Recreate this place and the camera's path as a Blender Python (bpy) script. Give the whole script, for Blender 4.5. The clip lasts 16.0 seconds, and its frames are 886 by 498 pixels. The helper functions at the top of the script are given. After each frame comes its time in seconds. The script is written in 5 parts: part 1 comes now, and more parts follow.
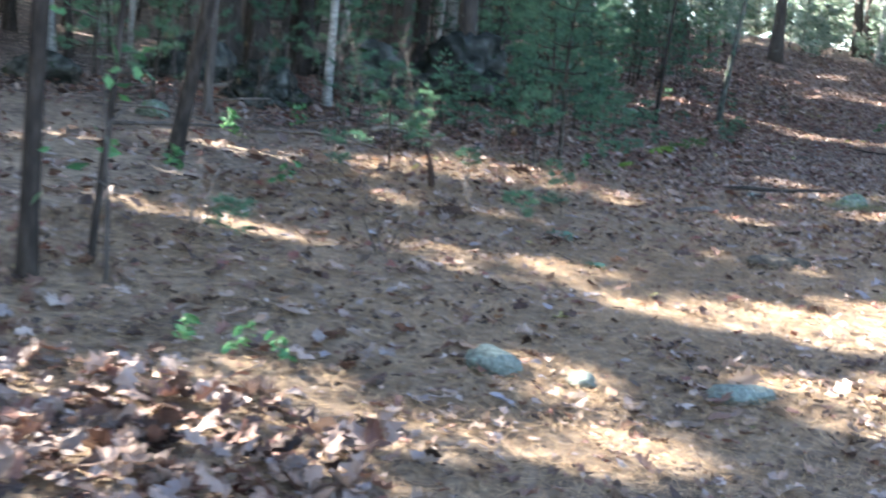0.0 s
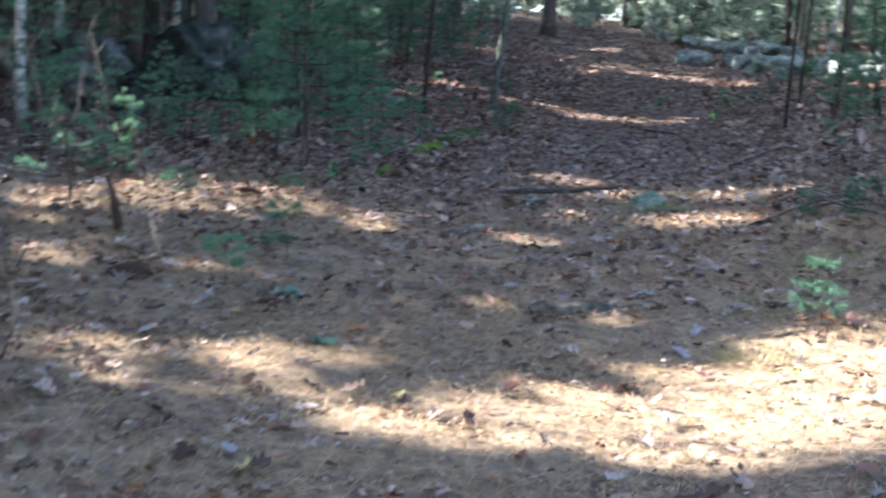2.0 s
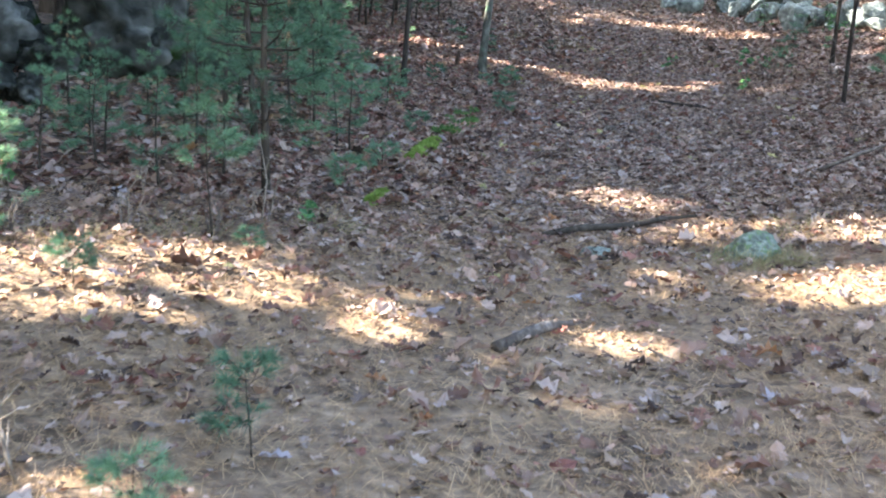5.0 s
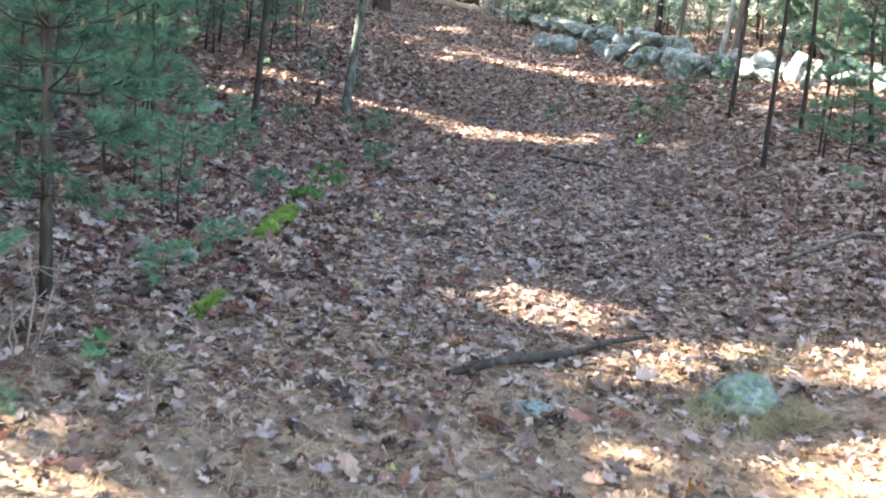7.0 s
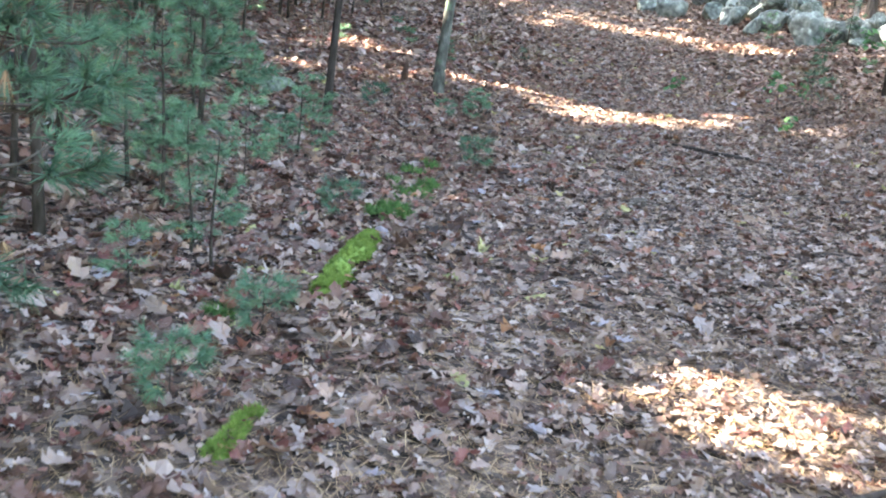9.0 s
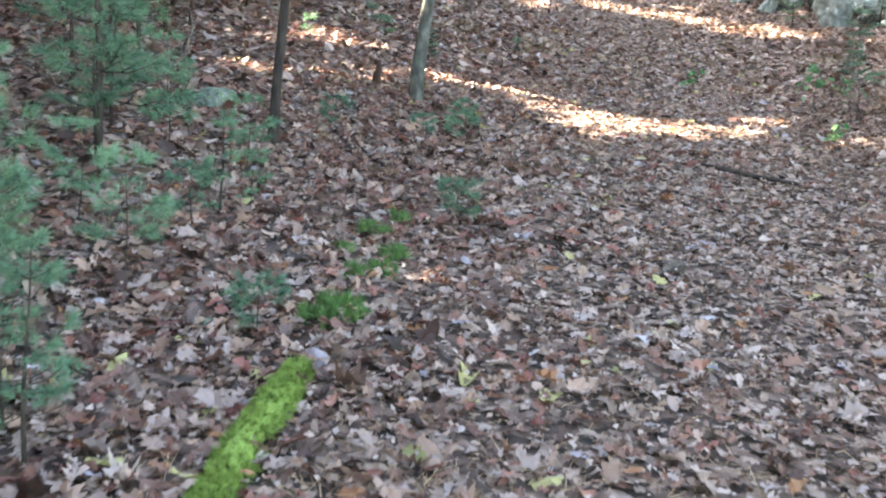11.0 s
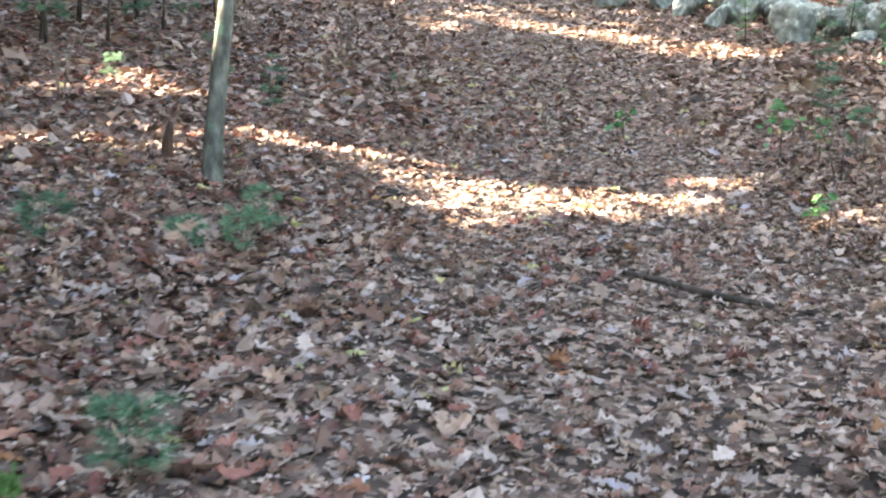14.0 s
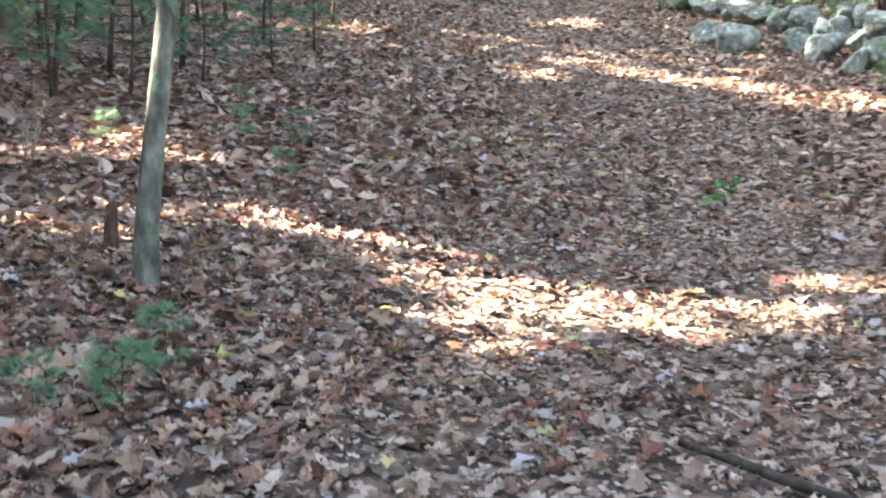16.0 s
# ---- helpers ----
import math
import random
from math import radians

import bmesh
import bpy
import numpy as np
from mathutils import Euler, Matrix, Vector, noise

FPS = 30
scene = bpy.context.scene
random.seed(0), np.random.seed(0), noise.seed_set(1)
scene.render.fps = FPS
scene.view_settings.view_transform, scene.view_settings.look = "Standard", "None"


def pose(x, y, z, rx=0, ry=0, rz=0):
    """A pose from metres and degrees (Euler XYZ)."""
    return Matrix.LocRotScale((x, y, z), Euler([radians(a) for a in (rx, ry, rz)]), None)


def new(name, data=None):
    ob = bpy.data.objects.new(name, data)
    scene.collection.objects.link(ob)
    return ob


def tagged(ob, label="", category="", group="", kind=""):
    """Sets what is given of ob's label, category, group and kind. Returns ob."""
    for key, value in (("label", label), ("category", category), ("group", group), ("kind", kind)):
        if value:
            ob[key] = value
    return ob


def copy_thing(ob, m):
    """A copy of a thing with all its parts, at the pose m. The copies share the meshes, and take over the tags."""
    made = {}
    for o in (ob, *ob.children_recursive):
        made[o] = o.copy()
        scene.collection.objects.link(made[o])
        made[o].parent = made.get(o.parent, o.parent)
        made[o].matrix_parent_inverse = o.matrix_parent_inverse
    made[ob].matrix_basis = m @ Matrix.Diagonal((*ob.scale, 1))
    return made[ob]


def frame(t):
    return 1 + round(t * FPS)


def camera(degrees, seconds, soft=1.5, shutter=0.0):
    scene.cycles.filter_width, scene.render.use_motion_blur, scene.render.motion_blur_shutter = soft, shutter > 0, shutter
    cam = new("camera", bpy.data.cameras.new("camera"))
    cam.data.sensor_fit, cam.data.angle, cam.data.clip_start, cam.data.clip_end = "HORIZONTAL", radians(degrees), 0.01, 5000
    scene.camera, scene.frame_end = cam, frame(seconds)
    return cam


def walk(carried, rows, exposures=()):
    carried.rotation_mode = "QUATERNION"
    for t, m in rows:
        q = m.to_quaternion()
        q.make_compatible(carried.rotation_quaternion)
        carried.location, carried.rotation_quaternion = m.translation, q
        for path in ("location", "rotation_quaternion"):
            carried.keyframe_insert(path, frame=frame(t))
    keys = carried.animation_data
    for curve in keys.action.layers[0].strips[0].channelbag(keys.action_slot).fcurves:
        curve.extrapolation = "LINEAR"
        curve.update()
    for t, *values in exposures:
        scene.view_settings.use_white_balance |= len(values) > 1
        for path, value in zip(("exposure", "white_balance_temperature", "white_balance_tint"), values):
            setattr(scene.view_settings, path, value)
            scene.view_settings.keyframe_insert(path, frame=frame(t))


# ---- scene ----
cam = camera(38.8, 16.0, soft=2.0, shutter=0.35)
METRES, EYE, TILT, LEAN, TURN = 19.5, 1.5, -7.0, -4.5, 0.0
ROWS = [
    (0.0, 0.0, 0.0, 0.0, -0.0, 0.0, 0.0),
    (0.5, 0.0122, 0.036, -0.0007, -3.29, -1.25, 1.27),
    (1.0, 0.0227, 0.0605, 0.0102, -3.41, -1.64, 1.65),
    (1.5, 0.029, 0.0924, 0.0155, -4.31, -2.56, -1.2),
    (2.0, 0.0329, 0.1222, 0.0211, -9.4, -1.11, 3.98),
    (2.5, 0.0376, 0.1533, 0.0288, -15.07, -1.25, 5.66),
    (3.0, 0.0322, 0.1857, 0.033, -12.95, -1.4, 3.84),
    (3.5, 0.0311, 0.2168, 0.0394, -10.6, -2.0, 4.57),
    (6.0, 0.0534, 0.3628, 0.0729, -13.65, -4.8, 3.55),
    (6.5, 0.0595, 0.3972, 0.0752, -15.49, -4.11, 2.7),
    (7.0, 0.0659, 0.4295, 0.079, -18.53, -3.2, 2.81),
    (7.5, 0.0774, 0.4607, 0.0859, -16.54, -3.76, 2.83),
    (8.0, 0.0834, 0.488, 0.0884, -14.0, -3.85, 1.63),
    (10.5, 0.1181, 0.6345, 0.1113, -16.04, -6.29, 3.53),
    (11.0, 0.1296, 0.6596, 0.1168, -15.03, -6.17, 2.98),
    (11.5, 0.1383, 0.6946, 0.1215, -16.46, -4.63, 1.98),
    (12.0, 0.15, 0.7196, 0.1209, -17.3, -3.91, 2.3),
    (12.5, 0.1697, 0.7446, 0.1248, -16.36, -5.6, 3.13),
    (13.0, 0.1839, 0.7722, 0.1258, -16.2, -5.7, 2.29),
    (13.5, 0.1977, 0.7967, 0.1303, -17.5, -5.73, 2.5),
    (14.0, 0.2235, 0.8231, 0.1338, -17.03, -5.55, 5.04),
    (14.5, 0.2387, 0.8425, 0.1336, -17.21, -4.68, 3.77),
    (15.0, 0.2544, 0.8712, 0.1365, -16.28, -4.31, 1.39),
    (15.5, 0.2687, 0.8953, 0.1367, -14.3, -3.34, 1.43),
    (16.0, 0.2857, 0.9175, 0.141, -10.65, -2.96, 4.83),
]
walk(cam, [(t, pose(0, 0, EYE, TILT, LEAN, TURN) @ pose(METRES * x, METRES * y, METRES * z, 90 + pitch, roll, yaw)) for t, x, y, z, yaw, pitch, roll in ROWS],
     exposures=[(0.0, 3.75, 5950, 9), (1.5, 3.48, 5850, 9), (2.5, 3.38, 5700, 9), (3.5, 4.18, 6200, 10), (6.0, 4.33, 6650, 11), (8.0, 4.8, 6800, 10), (10.5, 5.05, 7200, 11), (12.0, 4.98, 7450, 11), (14.0, 4.98, 7500, 11), (16.0, 4.9, 7400, 11)])

# ---- world and sun ----
SUN_AZIMUTH = Vector((-0.95, 0.31, 0)).normalized()
SUN_ELEVATION = 38.0
SUN = (SUN_AZIMUTH * math.cos(radians(SUN_ELEVATION)) + Vector((0, 0, math.sin(radians(SUN_ELEVATION))))).normalized()
world = bpy.data.worlds.new("sky")
scene.world = world
world.use_nodes = True
sky = world.node_tree.nodes.new("ShaderNodeTexSky")
sky.sky_type, sky.sun_disc = "NISHITA", False
sky.sun_elevation, sky.sun_rotation = radians(SUN_ELEVATION), math.atan2(SUN.x, SUN.y)
sky.dust_density, sky.air_density = 2.0, 1.0
back = world.node_tree.nodes["Background"]
back.inputs["Strength"].default_value = 0.09
world.node_tree.links.new(sky.outputs[0], back.inputs["Color"])
lamp = bpy.data.lights.new("sun", "SUN")
lamp.energy, lamp.angle, lamp.color = 5.0, radians(0.55), (1.0, 0.93, 0.82)
sun_lamp = new("sun", lamp)
sun_lamp.matrix_world = Matrix.Translation((0, 0, 40)) @ SUN.to_track_quat("Z", "Y").to_matrix().to_4x4()


# ---- materials ----
def material(name, stops, scale=6.0, rough=0.85, bump=0.3, island=0.0, stretch=(1, 1, 1), through_light=0.0, detail=8.0, by_object=0.0, blotch=None, gloss=0.25):
    """stops: colours from dark to light, mixed by noise at two scales, by island and by object."""
    m = bpy.data.materials.new(name)
    m.use_nodes = True
    nodes, link = m.node_tree.nodes, m.node_tree.links.new
    shader = nodes["Principled BSDF"]
    shader.inputs["Roughness"].default_value = rough
    shader.inputs["Specular IOR Level"].default_value = gloss
    where = nodes.new("ShaderNodeTexCoord")
    mapping = nodes.new("ShaderNodeMapping")
    mapping.inputs["Scale"].default_value = stretch
    link(where.outputs["Object"], mapping.inputs["Vector"])
    fine, broad = nodes.new("ShaderNodeTexNoise"), nodes.new("ShaderNodeTexNoise")
    fine.inputs["Scale"].default_value, fine.inputs["Detail"].default_value = scale, detail
    broad.inputs["Scale"].default_value, broad.inputs["Detail"].default_value = scale * 0.13, 3
    link(mapping.outputs[0], fine.inputs["Vector"])
    link(mapping.outputs[0], broad.inputs["Vector"])
    mix = nodes.new("ShaderNodeMix")
    mix.inputs[0].default_value = 0.4
    link(fine.outputs["Fac"], mix.inputs[2])
    link(broad.outputs["Fac"], mix.inputs[3])
    value = mix.outputs[0]
    spread = nodes.new("ShaderNodeMapRange")
    spread.inputs[1].default_value, spread.inputs[2].default_value = 0.32, 0.68
    link(value, spread.inputs[0])
    value = spread.outputs[0]
    for amount, kind, socket in ((island, "ShaderNodeNewGeometry", "Random Per Island"), (by_object, "ShaderNodeObjectInfo", "Random")):
        if amount:
            other, blend = nodes.new(kind), nodes.new("ShaderNodeMix")
            blend.inputs[0].default_value = amount
            link(value, blend.inputs[2])
            link(other.outputs[socket], blend.inputs[3])
            value = blend.outputs[0]
    ramp = nodes.new("ShaderNodeValToRGB")
    while len(ramp.color_ramp.elements) < len(stops):
        ramp.color_ramp.elements.new(0.5)
    for k, c in enumerate(stops):
        e = ramp.color_ramp.elements[k]
        e.position, e.color = k / (len(stops) - 1), (*c, 1)
    link(value, ramp.inputs[0])
    colour = ramp.outputs[0]
    if blotch:
        size, edge, tint = blotch
        spots, cut, over = nodes.new("ShaderNodeTexNoise"), nodes.new("ShaderNodeMapRange"), nodes.new("ShaderNodeMix")
        over.data_type = "RGBA"
        spots.inputs["Scale"].default_value, spots.inputs["Detail"].default_value = size, 6
        link(where.outputs["Object"], spots.inputs["Vector"])
        cut.inputs[1].default_value, cut.inputs[2].default_value = edge, edge + 0.08
        link(spots.outputs["Fac"], cut.inputs[0])
        link(cut.outputs[0], over.inputs[0])
        link(colour, over.inputs[6])
        over.inputs[7].default_value = (*tint, 1)
        colour = over.outputs[2]
    link(colour, shader.inputs["Base Color"])
    if bump:
        b = nodes.new("ShaderNodeBump")
        b.inputs["Strength"].default_value, b.inputs["Distance"].default_value = bump, 0.03
        link(fine.outputs["Fac"], b.inputs["Height"])
        link(b.outputs[0], shader.inputs["Normal"])
    if through_light:
        glow, both = nodes.new("ShaderNodeBsdfTranslucent"), nodes.new("ShaderNodeMixShader")
        both.inputs[0].default_value = through_light
        link(colour, glow.inputs["Color"])
        link(shader.outputs[0], both.inputs[1])
        link(glow.outputs[0], both.inputs[2])
        link(both.outputs[0], nodes["Material Output"].inputs["Surface"])
    return m


def ground_material():
    """Needle-strewn soil that gives way up the trail to dark leaf mould with shreds of leaves."""
    m = material("forest_floor", [(0.05, 0.036, 0.026), (0.12, 0.085, 0.058), (0.21, 0.15, 0.10), (0.31, 0.23, 0.155)], scale=14, rough=0.95, bump=0.9)
    nodes, link = m.node_tree.nodes, m.node_tree.links.new
    shader, ramp = nodes["Principled BSDF"], nodes["Color Ramp"]
    where = nodes["Texture Coordinate"]
    cells = nodes.new("ShaderNodeTexVoronoi")
    cells.inputs["Scale"].default_value = 17
    warp = nodes.new("ShaderNodeTexNoise")
    warp.inputs["Scale"].default_value, warp.inputs["Detail"].default_value = 9, 5
    push = nodes.new("ShaderNodeVectorMath")
    push.operation = "MULTIPLY_ADD"
    push.inputs[1].default_value = (0.09, 0.09, 0.09)
    link(where.outputs["Object"], warp.inputs["Vector"])
    link(warp.outputs["Color"], push.inputs[0])
    link(where.outputs["Object"], push.inputs[2])
    link(push.outputs[0], cells.inputs["Vector"])
    split = nodes.new("ShaderNodeSeparateColor")
    link(cells.outputs["Color"], split.inputs[0])
    shreds = nodes.new("ShaderNodeValToRGB")
    tones = [(0.0, (0.012, 0.009, 0.007)), (0.35, (0.045, 0.03, 0.023)), (0.65, (0.10, 0.066, 0.05)), (0.88, (0.19, 0.135, 0.105)), (1.0, (0.30, 0.23, 0.19))]
    while len(shreds.color_ramp.elements) < len(tones):
        shreds.color_ramp.elements.new(0.5)
    for e, (p, c) in zip(shreds.color_ramp.elements, tones):
        e.position, e.color = p, (*c, 1)
    link(split.outputs[0], shreds.inputs[0])
    axes, span, edge = nodes.new("ShaderNodeSeparateXYZ"), nodes.new("ShaderNodeMapRange"), nodes.new("ShaderNodeTexNoise")
    link(where.outputs["Object"], axes.inputs[0])
    edge.inputs["Scale"].default_value, edge.inputs["Detail"].default_value = 0.9, 6
    link(where.outputs["Object"], edge.inputs["Vector"])
    add = nodes.new("ShaderNodeMath")
    add.operation = "MULTIPLY_ADD"
    add.inputs[1].default_value = 5.0
    link(edge.outputs["Fac"], add.inputs[0])
    link(axes.outputs["Y"], add.inputs[2])
    span.inputs[1].default_value, span.inputs[2].default_value = 15.0, 17.0
    link(add.outputs[0], span.inputs[0])
    over = nodes.new("ShaderNodeMix")
    over.data_type = "RGBA"
    link(span.outputs[0], over.inputs[0])
    link(ramp.outputs[0], over.inputs[6])
    link(shreds.outputs[0], over.inputs[7])
    link(over.outputs[2], shader.inputs["Base Color"])
    return m


SOIL = ground_material()
OAK_LEAF = material("dead_oak_leaf", [(0.032, 0.021, 0.016), (0.0582, 0.0347, 0.0255), (0.126, 0.0714, 0.049), (0.165, 0.0816, 0.0592), (0.145, 0.107, 0.0816), (0.233, 0.158, 0.112), (0.223, 0.184, 0.168), (0.275, 0.195, 0.147), (0.31, 0.24, 0.203), (0.345, 0.275, 0.235)], scale=55, rough=0.6, bump=0.3, island=0.95, through_light=0.15)
HILL_LEAF = material("russet_oak_leaf", [(0.018, 0.012, 0.009), (0.05, 0.028, 0.021), (0.108, 0.057, 0.041), (0.165, 0.08, 0.056), (0.11, 0.08, 0.066), (0.21, 0.13, 0.09), (0.225, 0.175, 0.155), (0.28, 0.175, 0.12), (0.34, 0.265, 0.23)], scale=55, rough=0.6, bump=0.3, island=0.95, through_light=0.15)
DARK_LEAF = material("dark_curled_leaf", [(0.018, 0.013, 0.01), (0.05, 0.034, 0.025), (0.10, 0.068, 0.05), (0.17, 0.12, 0.085)], scale=40, rough=0.8, bump=0.3, island=0.8)
RED_LEAF = material("red_maple_leaf", [(0.05, 0.018, 0.015), (0.125, 0.046, 0.036), (0.195, 0.078, 0.058), (0.29, 0.15, 0.10)], scale=30, rough=0.6, bump=0.2, island=0.8, through_light=0.2)
ORANGE_LEAF = material("orange_brown_leaf", [(0.13, 0.055, 0.027), (0.22, 0.10, 0.045), (0.29, 0.165, 0.085)], scale=30, rough=0.6, bump=0.2, island=0.8, through_light=0.25)
YELLOW_LEAF = material("yellow_leaf", [(0.17, 0.17, 0.07), (0.32, 0.30, 0.13), (0.36, 0.27, 0.115)], scale=30, rough=0.6, bump=0.2, island=0.8, through_light=0.25)
PALE_LEAF = material("pale_grey_leaf", [(0.14, 0.12, 0.13), (0.225, 0.195, 0.205), (0.33, 0.30, 0.295)], scale=30, rough=0.5, bump=0.2, island=0.8, through_light=0.1)
STRAW = material("pine_straw", [(0.07, 0.042, 0.026), (0.19, 0.115, 0.062), (0.33, 0.215, 0.115), (0.48, 0.34, 0.195)], scale=20, rough=0.7, bump=0.0, island=0.8)
SAPLING_BARK = material("dark_sapling_bark", [(0.012, 0.010, 0.009), (0.032, 0.026, 0.022), (0.065, 0.054, 0.046)], scale=25, rough=0.95, bump=0.6, stretch=(1, 1, 0.3), gloss=0.1)
PINE_BARK = material("young_pine_bark", [(0.016, 0.013, 0.010), (0.042, 0.034, 0.027), (0.09, 0.074, 0.06)], scale=24, rough=0.95, bump=0.7, stretch=(1, 1, 0.35), gloss=0.1)
BARK = material("grey_brown_bark", [(0.03, 0.026, 0.023), (0.075, 0.062, 0.053), (0.14, 0.12, 0.105)], scale=22, rough=0.95, bump=1.0, stretch=(1, 1, 0.18), by_object=0.15, blotch=(5.0, 0.62, (0.17, 0.19, 0.16)))
SMOOTH_BARK = material("smooth_grey_bark", [(0.014, 0.015, 0.012), (0.045, 0.046, 0.039), (0.075, 0.078, 0.068), (0.125, 0.128, 0.112), (0.20, 0.20, 0.18)], scale=20, rough=0.92, bump=0.9, stretch=(1, 1, 0.45), gloss=0.1, detail=14.0, blotch=(9.0, 0.55, (0.075, 0.11, 0.08)))
BIRCH_BARK = material("white_birch_bark", [(0.05, 0.047, 0.04), (0.19, 0.18, 0.16), (0.31, 0.30, 0.27), (0.44, 0.425, 0.39)], scale=10, rough=0.7, bump=0.3, stretch=(1, 1, 3))
DEAD_WOOD = material("weathered_dead_wood", [(0.03, 0.024, 0.02), (0.085, 0.068, 0.056), (0.20, 0.17, 0.145)], scale=26, rough=0.9, bump=0.8, stretch=(1, 1, 1))
PALE_TWIG = material("bleached_twig", [(0.09, 0.07, 0.055), (0.18, 0.147, 0.118), (0.29, 0.25, 0.207)], scale=20, rough=0.8, bump=0.3)
RED_ROT = material("rotten_red_wood", [(0.018, 0.012, 0.009), (0.045, 0.026, 0.018), (0.10, 0.055, 0.035)], scale=30, rough=0.95, bump=1.0, stretch=(1, 1, 0.3))
STONE = material("lichen_fieldstone", [(0.034, 0.04, 0.035), (0.10, 0.114, 0.104), (0.21, 0.235, 0.213), (0.36, 0.39, 0.355)], scale=7, rough=0.95, bump=0.8, by_object=0.25, detail=12.0, gloss=0.1, blotch=(6.0, 0.6, (0.30, 0.36, 0.315)))
TRAIL_STONE = material("blue_grey_stone", [(0.055, 0.061, 0.052), (0.12, 0.136, 0.116), (0.20, 0.222, 0.19)], scale=12, rough=0.9, bump=0.7, blotch=(10.0, 0.6, (0.18, 0.235, 0.19)))
MOSSY_STONE = material("moss_stained_stone", [(0.025, 0.03, 0.022), (0.07, 0.085, 0.065), (0.14, 0.165, 0.13), (0.24, 0.27, 0.225)], scale=10, rough=0.95, bump=0.9, detail=10.0, blotch=(7.0, 0.54, (0.085, 0.13, 0.06)))
BROWN_STONE = material("brown_grey_stone", [(0.018, 0.015, 0.011), (0.048, 0.039, 0.029), (0.09, 0.072, 0.052), (0.15, 0.118, 0.086)], scale=9, rough=0.95, bump=0.9, detail=10.0, blotch=(5.0, 0.62, (0.03, 0.03, 0.017)))
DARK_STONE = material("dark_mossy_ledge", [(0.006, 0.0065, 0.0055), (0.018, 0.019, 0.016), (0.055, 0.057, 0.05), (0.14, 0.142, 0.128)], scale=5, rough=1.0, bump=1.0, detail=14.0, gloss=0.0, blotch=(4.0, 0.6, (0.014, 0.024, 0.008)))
CLUB = material("clubmoss_green", [(0.022, 0.06, 0.018), (0.062, 0.135, 0.036), (0.15, 0.24, 0.065)], scale=20, rough=0.6, bump=0.0, island=0.6, through_light=0.2)
MOSS = material("bright_green_moss", [(0.045, 0.085, 0.014), (0.13, 0.20, 0.035), (0.24, 0.32, 0.075)], scale=45, rough=0.95, bump=1.0, island=0.4)
# tuft-sized noise puts lit tufts and the shade between them into the colour
NEEDLE = material("white_pine_needles", [(0.012, 0.03, 0.02), (0.036, 0.08, 0.05), (0.085, 0.17, 0.10), (0.16, 0.27, 0.145), (0.30, 0.42, 0.22)], scale=9, rough=0.5, bump=0.0, island=0.35, through_light=0.3, by_object=0.35, detail=2.0)
GREEN_LEAF = material("green_undergrowth_leaf", [(0.03, 0.085, 0.04), (0.07, 0.17, 0.07), (0.15, 0.28, 0.09)], scale=8, rough=0.5, bump=0.1, island=0.6, through_light=0.35)
DULL_GREEN_LEAF = material("dull_green_leaf", [(0.03, 0.065, 0.045), (0.06, 0.12, 0.08), (0.10, 0.18, 0.12)], scale=20, rough=0.5, bump=0.2, through_light=0.15)
SHADE_CANOPY = material("shade_canopy_leaf", [(0.05, 0.09, 0.03), (0.11, 0.15, 0.05), (0.22, 0.20, 0.07)], scale=4, rough=0.6, bump=0.0, island=0.6, through_light=0.3)
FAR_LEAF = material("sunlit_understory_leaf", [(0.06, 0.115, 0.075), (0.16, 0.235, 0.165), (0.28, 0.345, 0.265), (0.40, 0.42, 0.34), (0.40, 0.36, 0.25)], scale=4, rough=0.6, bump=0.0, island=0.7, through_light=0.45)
GRASS = material("dry_grass", [(0.11, 0.12, 0.05), (0.22, 0.20, 0.10), (0.36, 0.31, 0.18)], scale=10, rough=0.7, bump=0.0, island=0.7, through_light=0.2)


# ---- the lie of the land ----
def softplus(v):
    return np.logaddexp(0.0, v)


def land(x, y):
    """Height of the forest floor: a hillside that rises ahead and to the left, with a low bank along the trail's right."""
    x, y = np.asarray(x, float), np.asarray(y, float)
    z = -0.0757 - 0.0674 * np.clip(x, -60, 60) + 0.0711 * np.clip(y, -40, 90)
    z = z + 0.12 * (softplus((y - 25) / 2) - softplus((y - 62) / 2))
    u = x - (2.9 + 0.32 * softplus((y - 9) / 0.8))
    return z + 0.13 * (softplus(u / 0.5) - softplus((u - 6) / 0.5))


def floor_at(x, y):
    return float(land(x, y))


TRAIL_Y = [-5, 0, 6, 9.5, 14, 19, 23, 27, 32, 38, 46, 60]
TRAIL_X = [-1.5, -0.2, 1.1, 2.1, 3.6, 5.9, 7.6, 9.0, 10.4, 11.5, 12.2, 12.5]


def trail(y):
    return np.interp(y, TRAIL_Y, TRAIL_X)


def lumps(x, y):
    """Small unevenness of the litter."""
    return 0.02 * np.sin(1.7 * x + 0.6 * np.sin(2.3 * y)) * np.sin(1.9 * y + 1.1 * np.sin(1.3 * x)) + 0.012 * np.sin(5.1 * x + 1.3 * y) * np.sin(4.3 * y - 1.7 * x)


# ---- building helpers ----
def mesh_of(name, verts, faces, mat, smooth=False):
    me = bpy.data.meshes.new(name)
    me.from_pydata(verts.tolist() if isinstance(verts, np.ndarray) else verts, [], faces.tolist() if isinstance(faces, np.ndarray) else faces)
    me.materials.append(mat)
    if smooth:
        me.shade_smooth()
    return me


def part(name, me, parent, label=""):
    ob = new(name, me)
    ob.parent = parent
    return tagged(ob, label)


def empty(name, m, label, category, group="", kind=""):
    ob = new(name)
    ob.empty_display_size = 0.2
    ob.matrix_world = m
    return tagged(ob, label, category, group, kind)


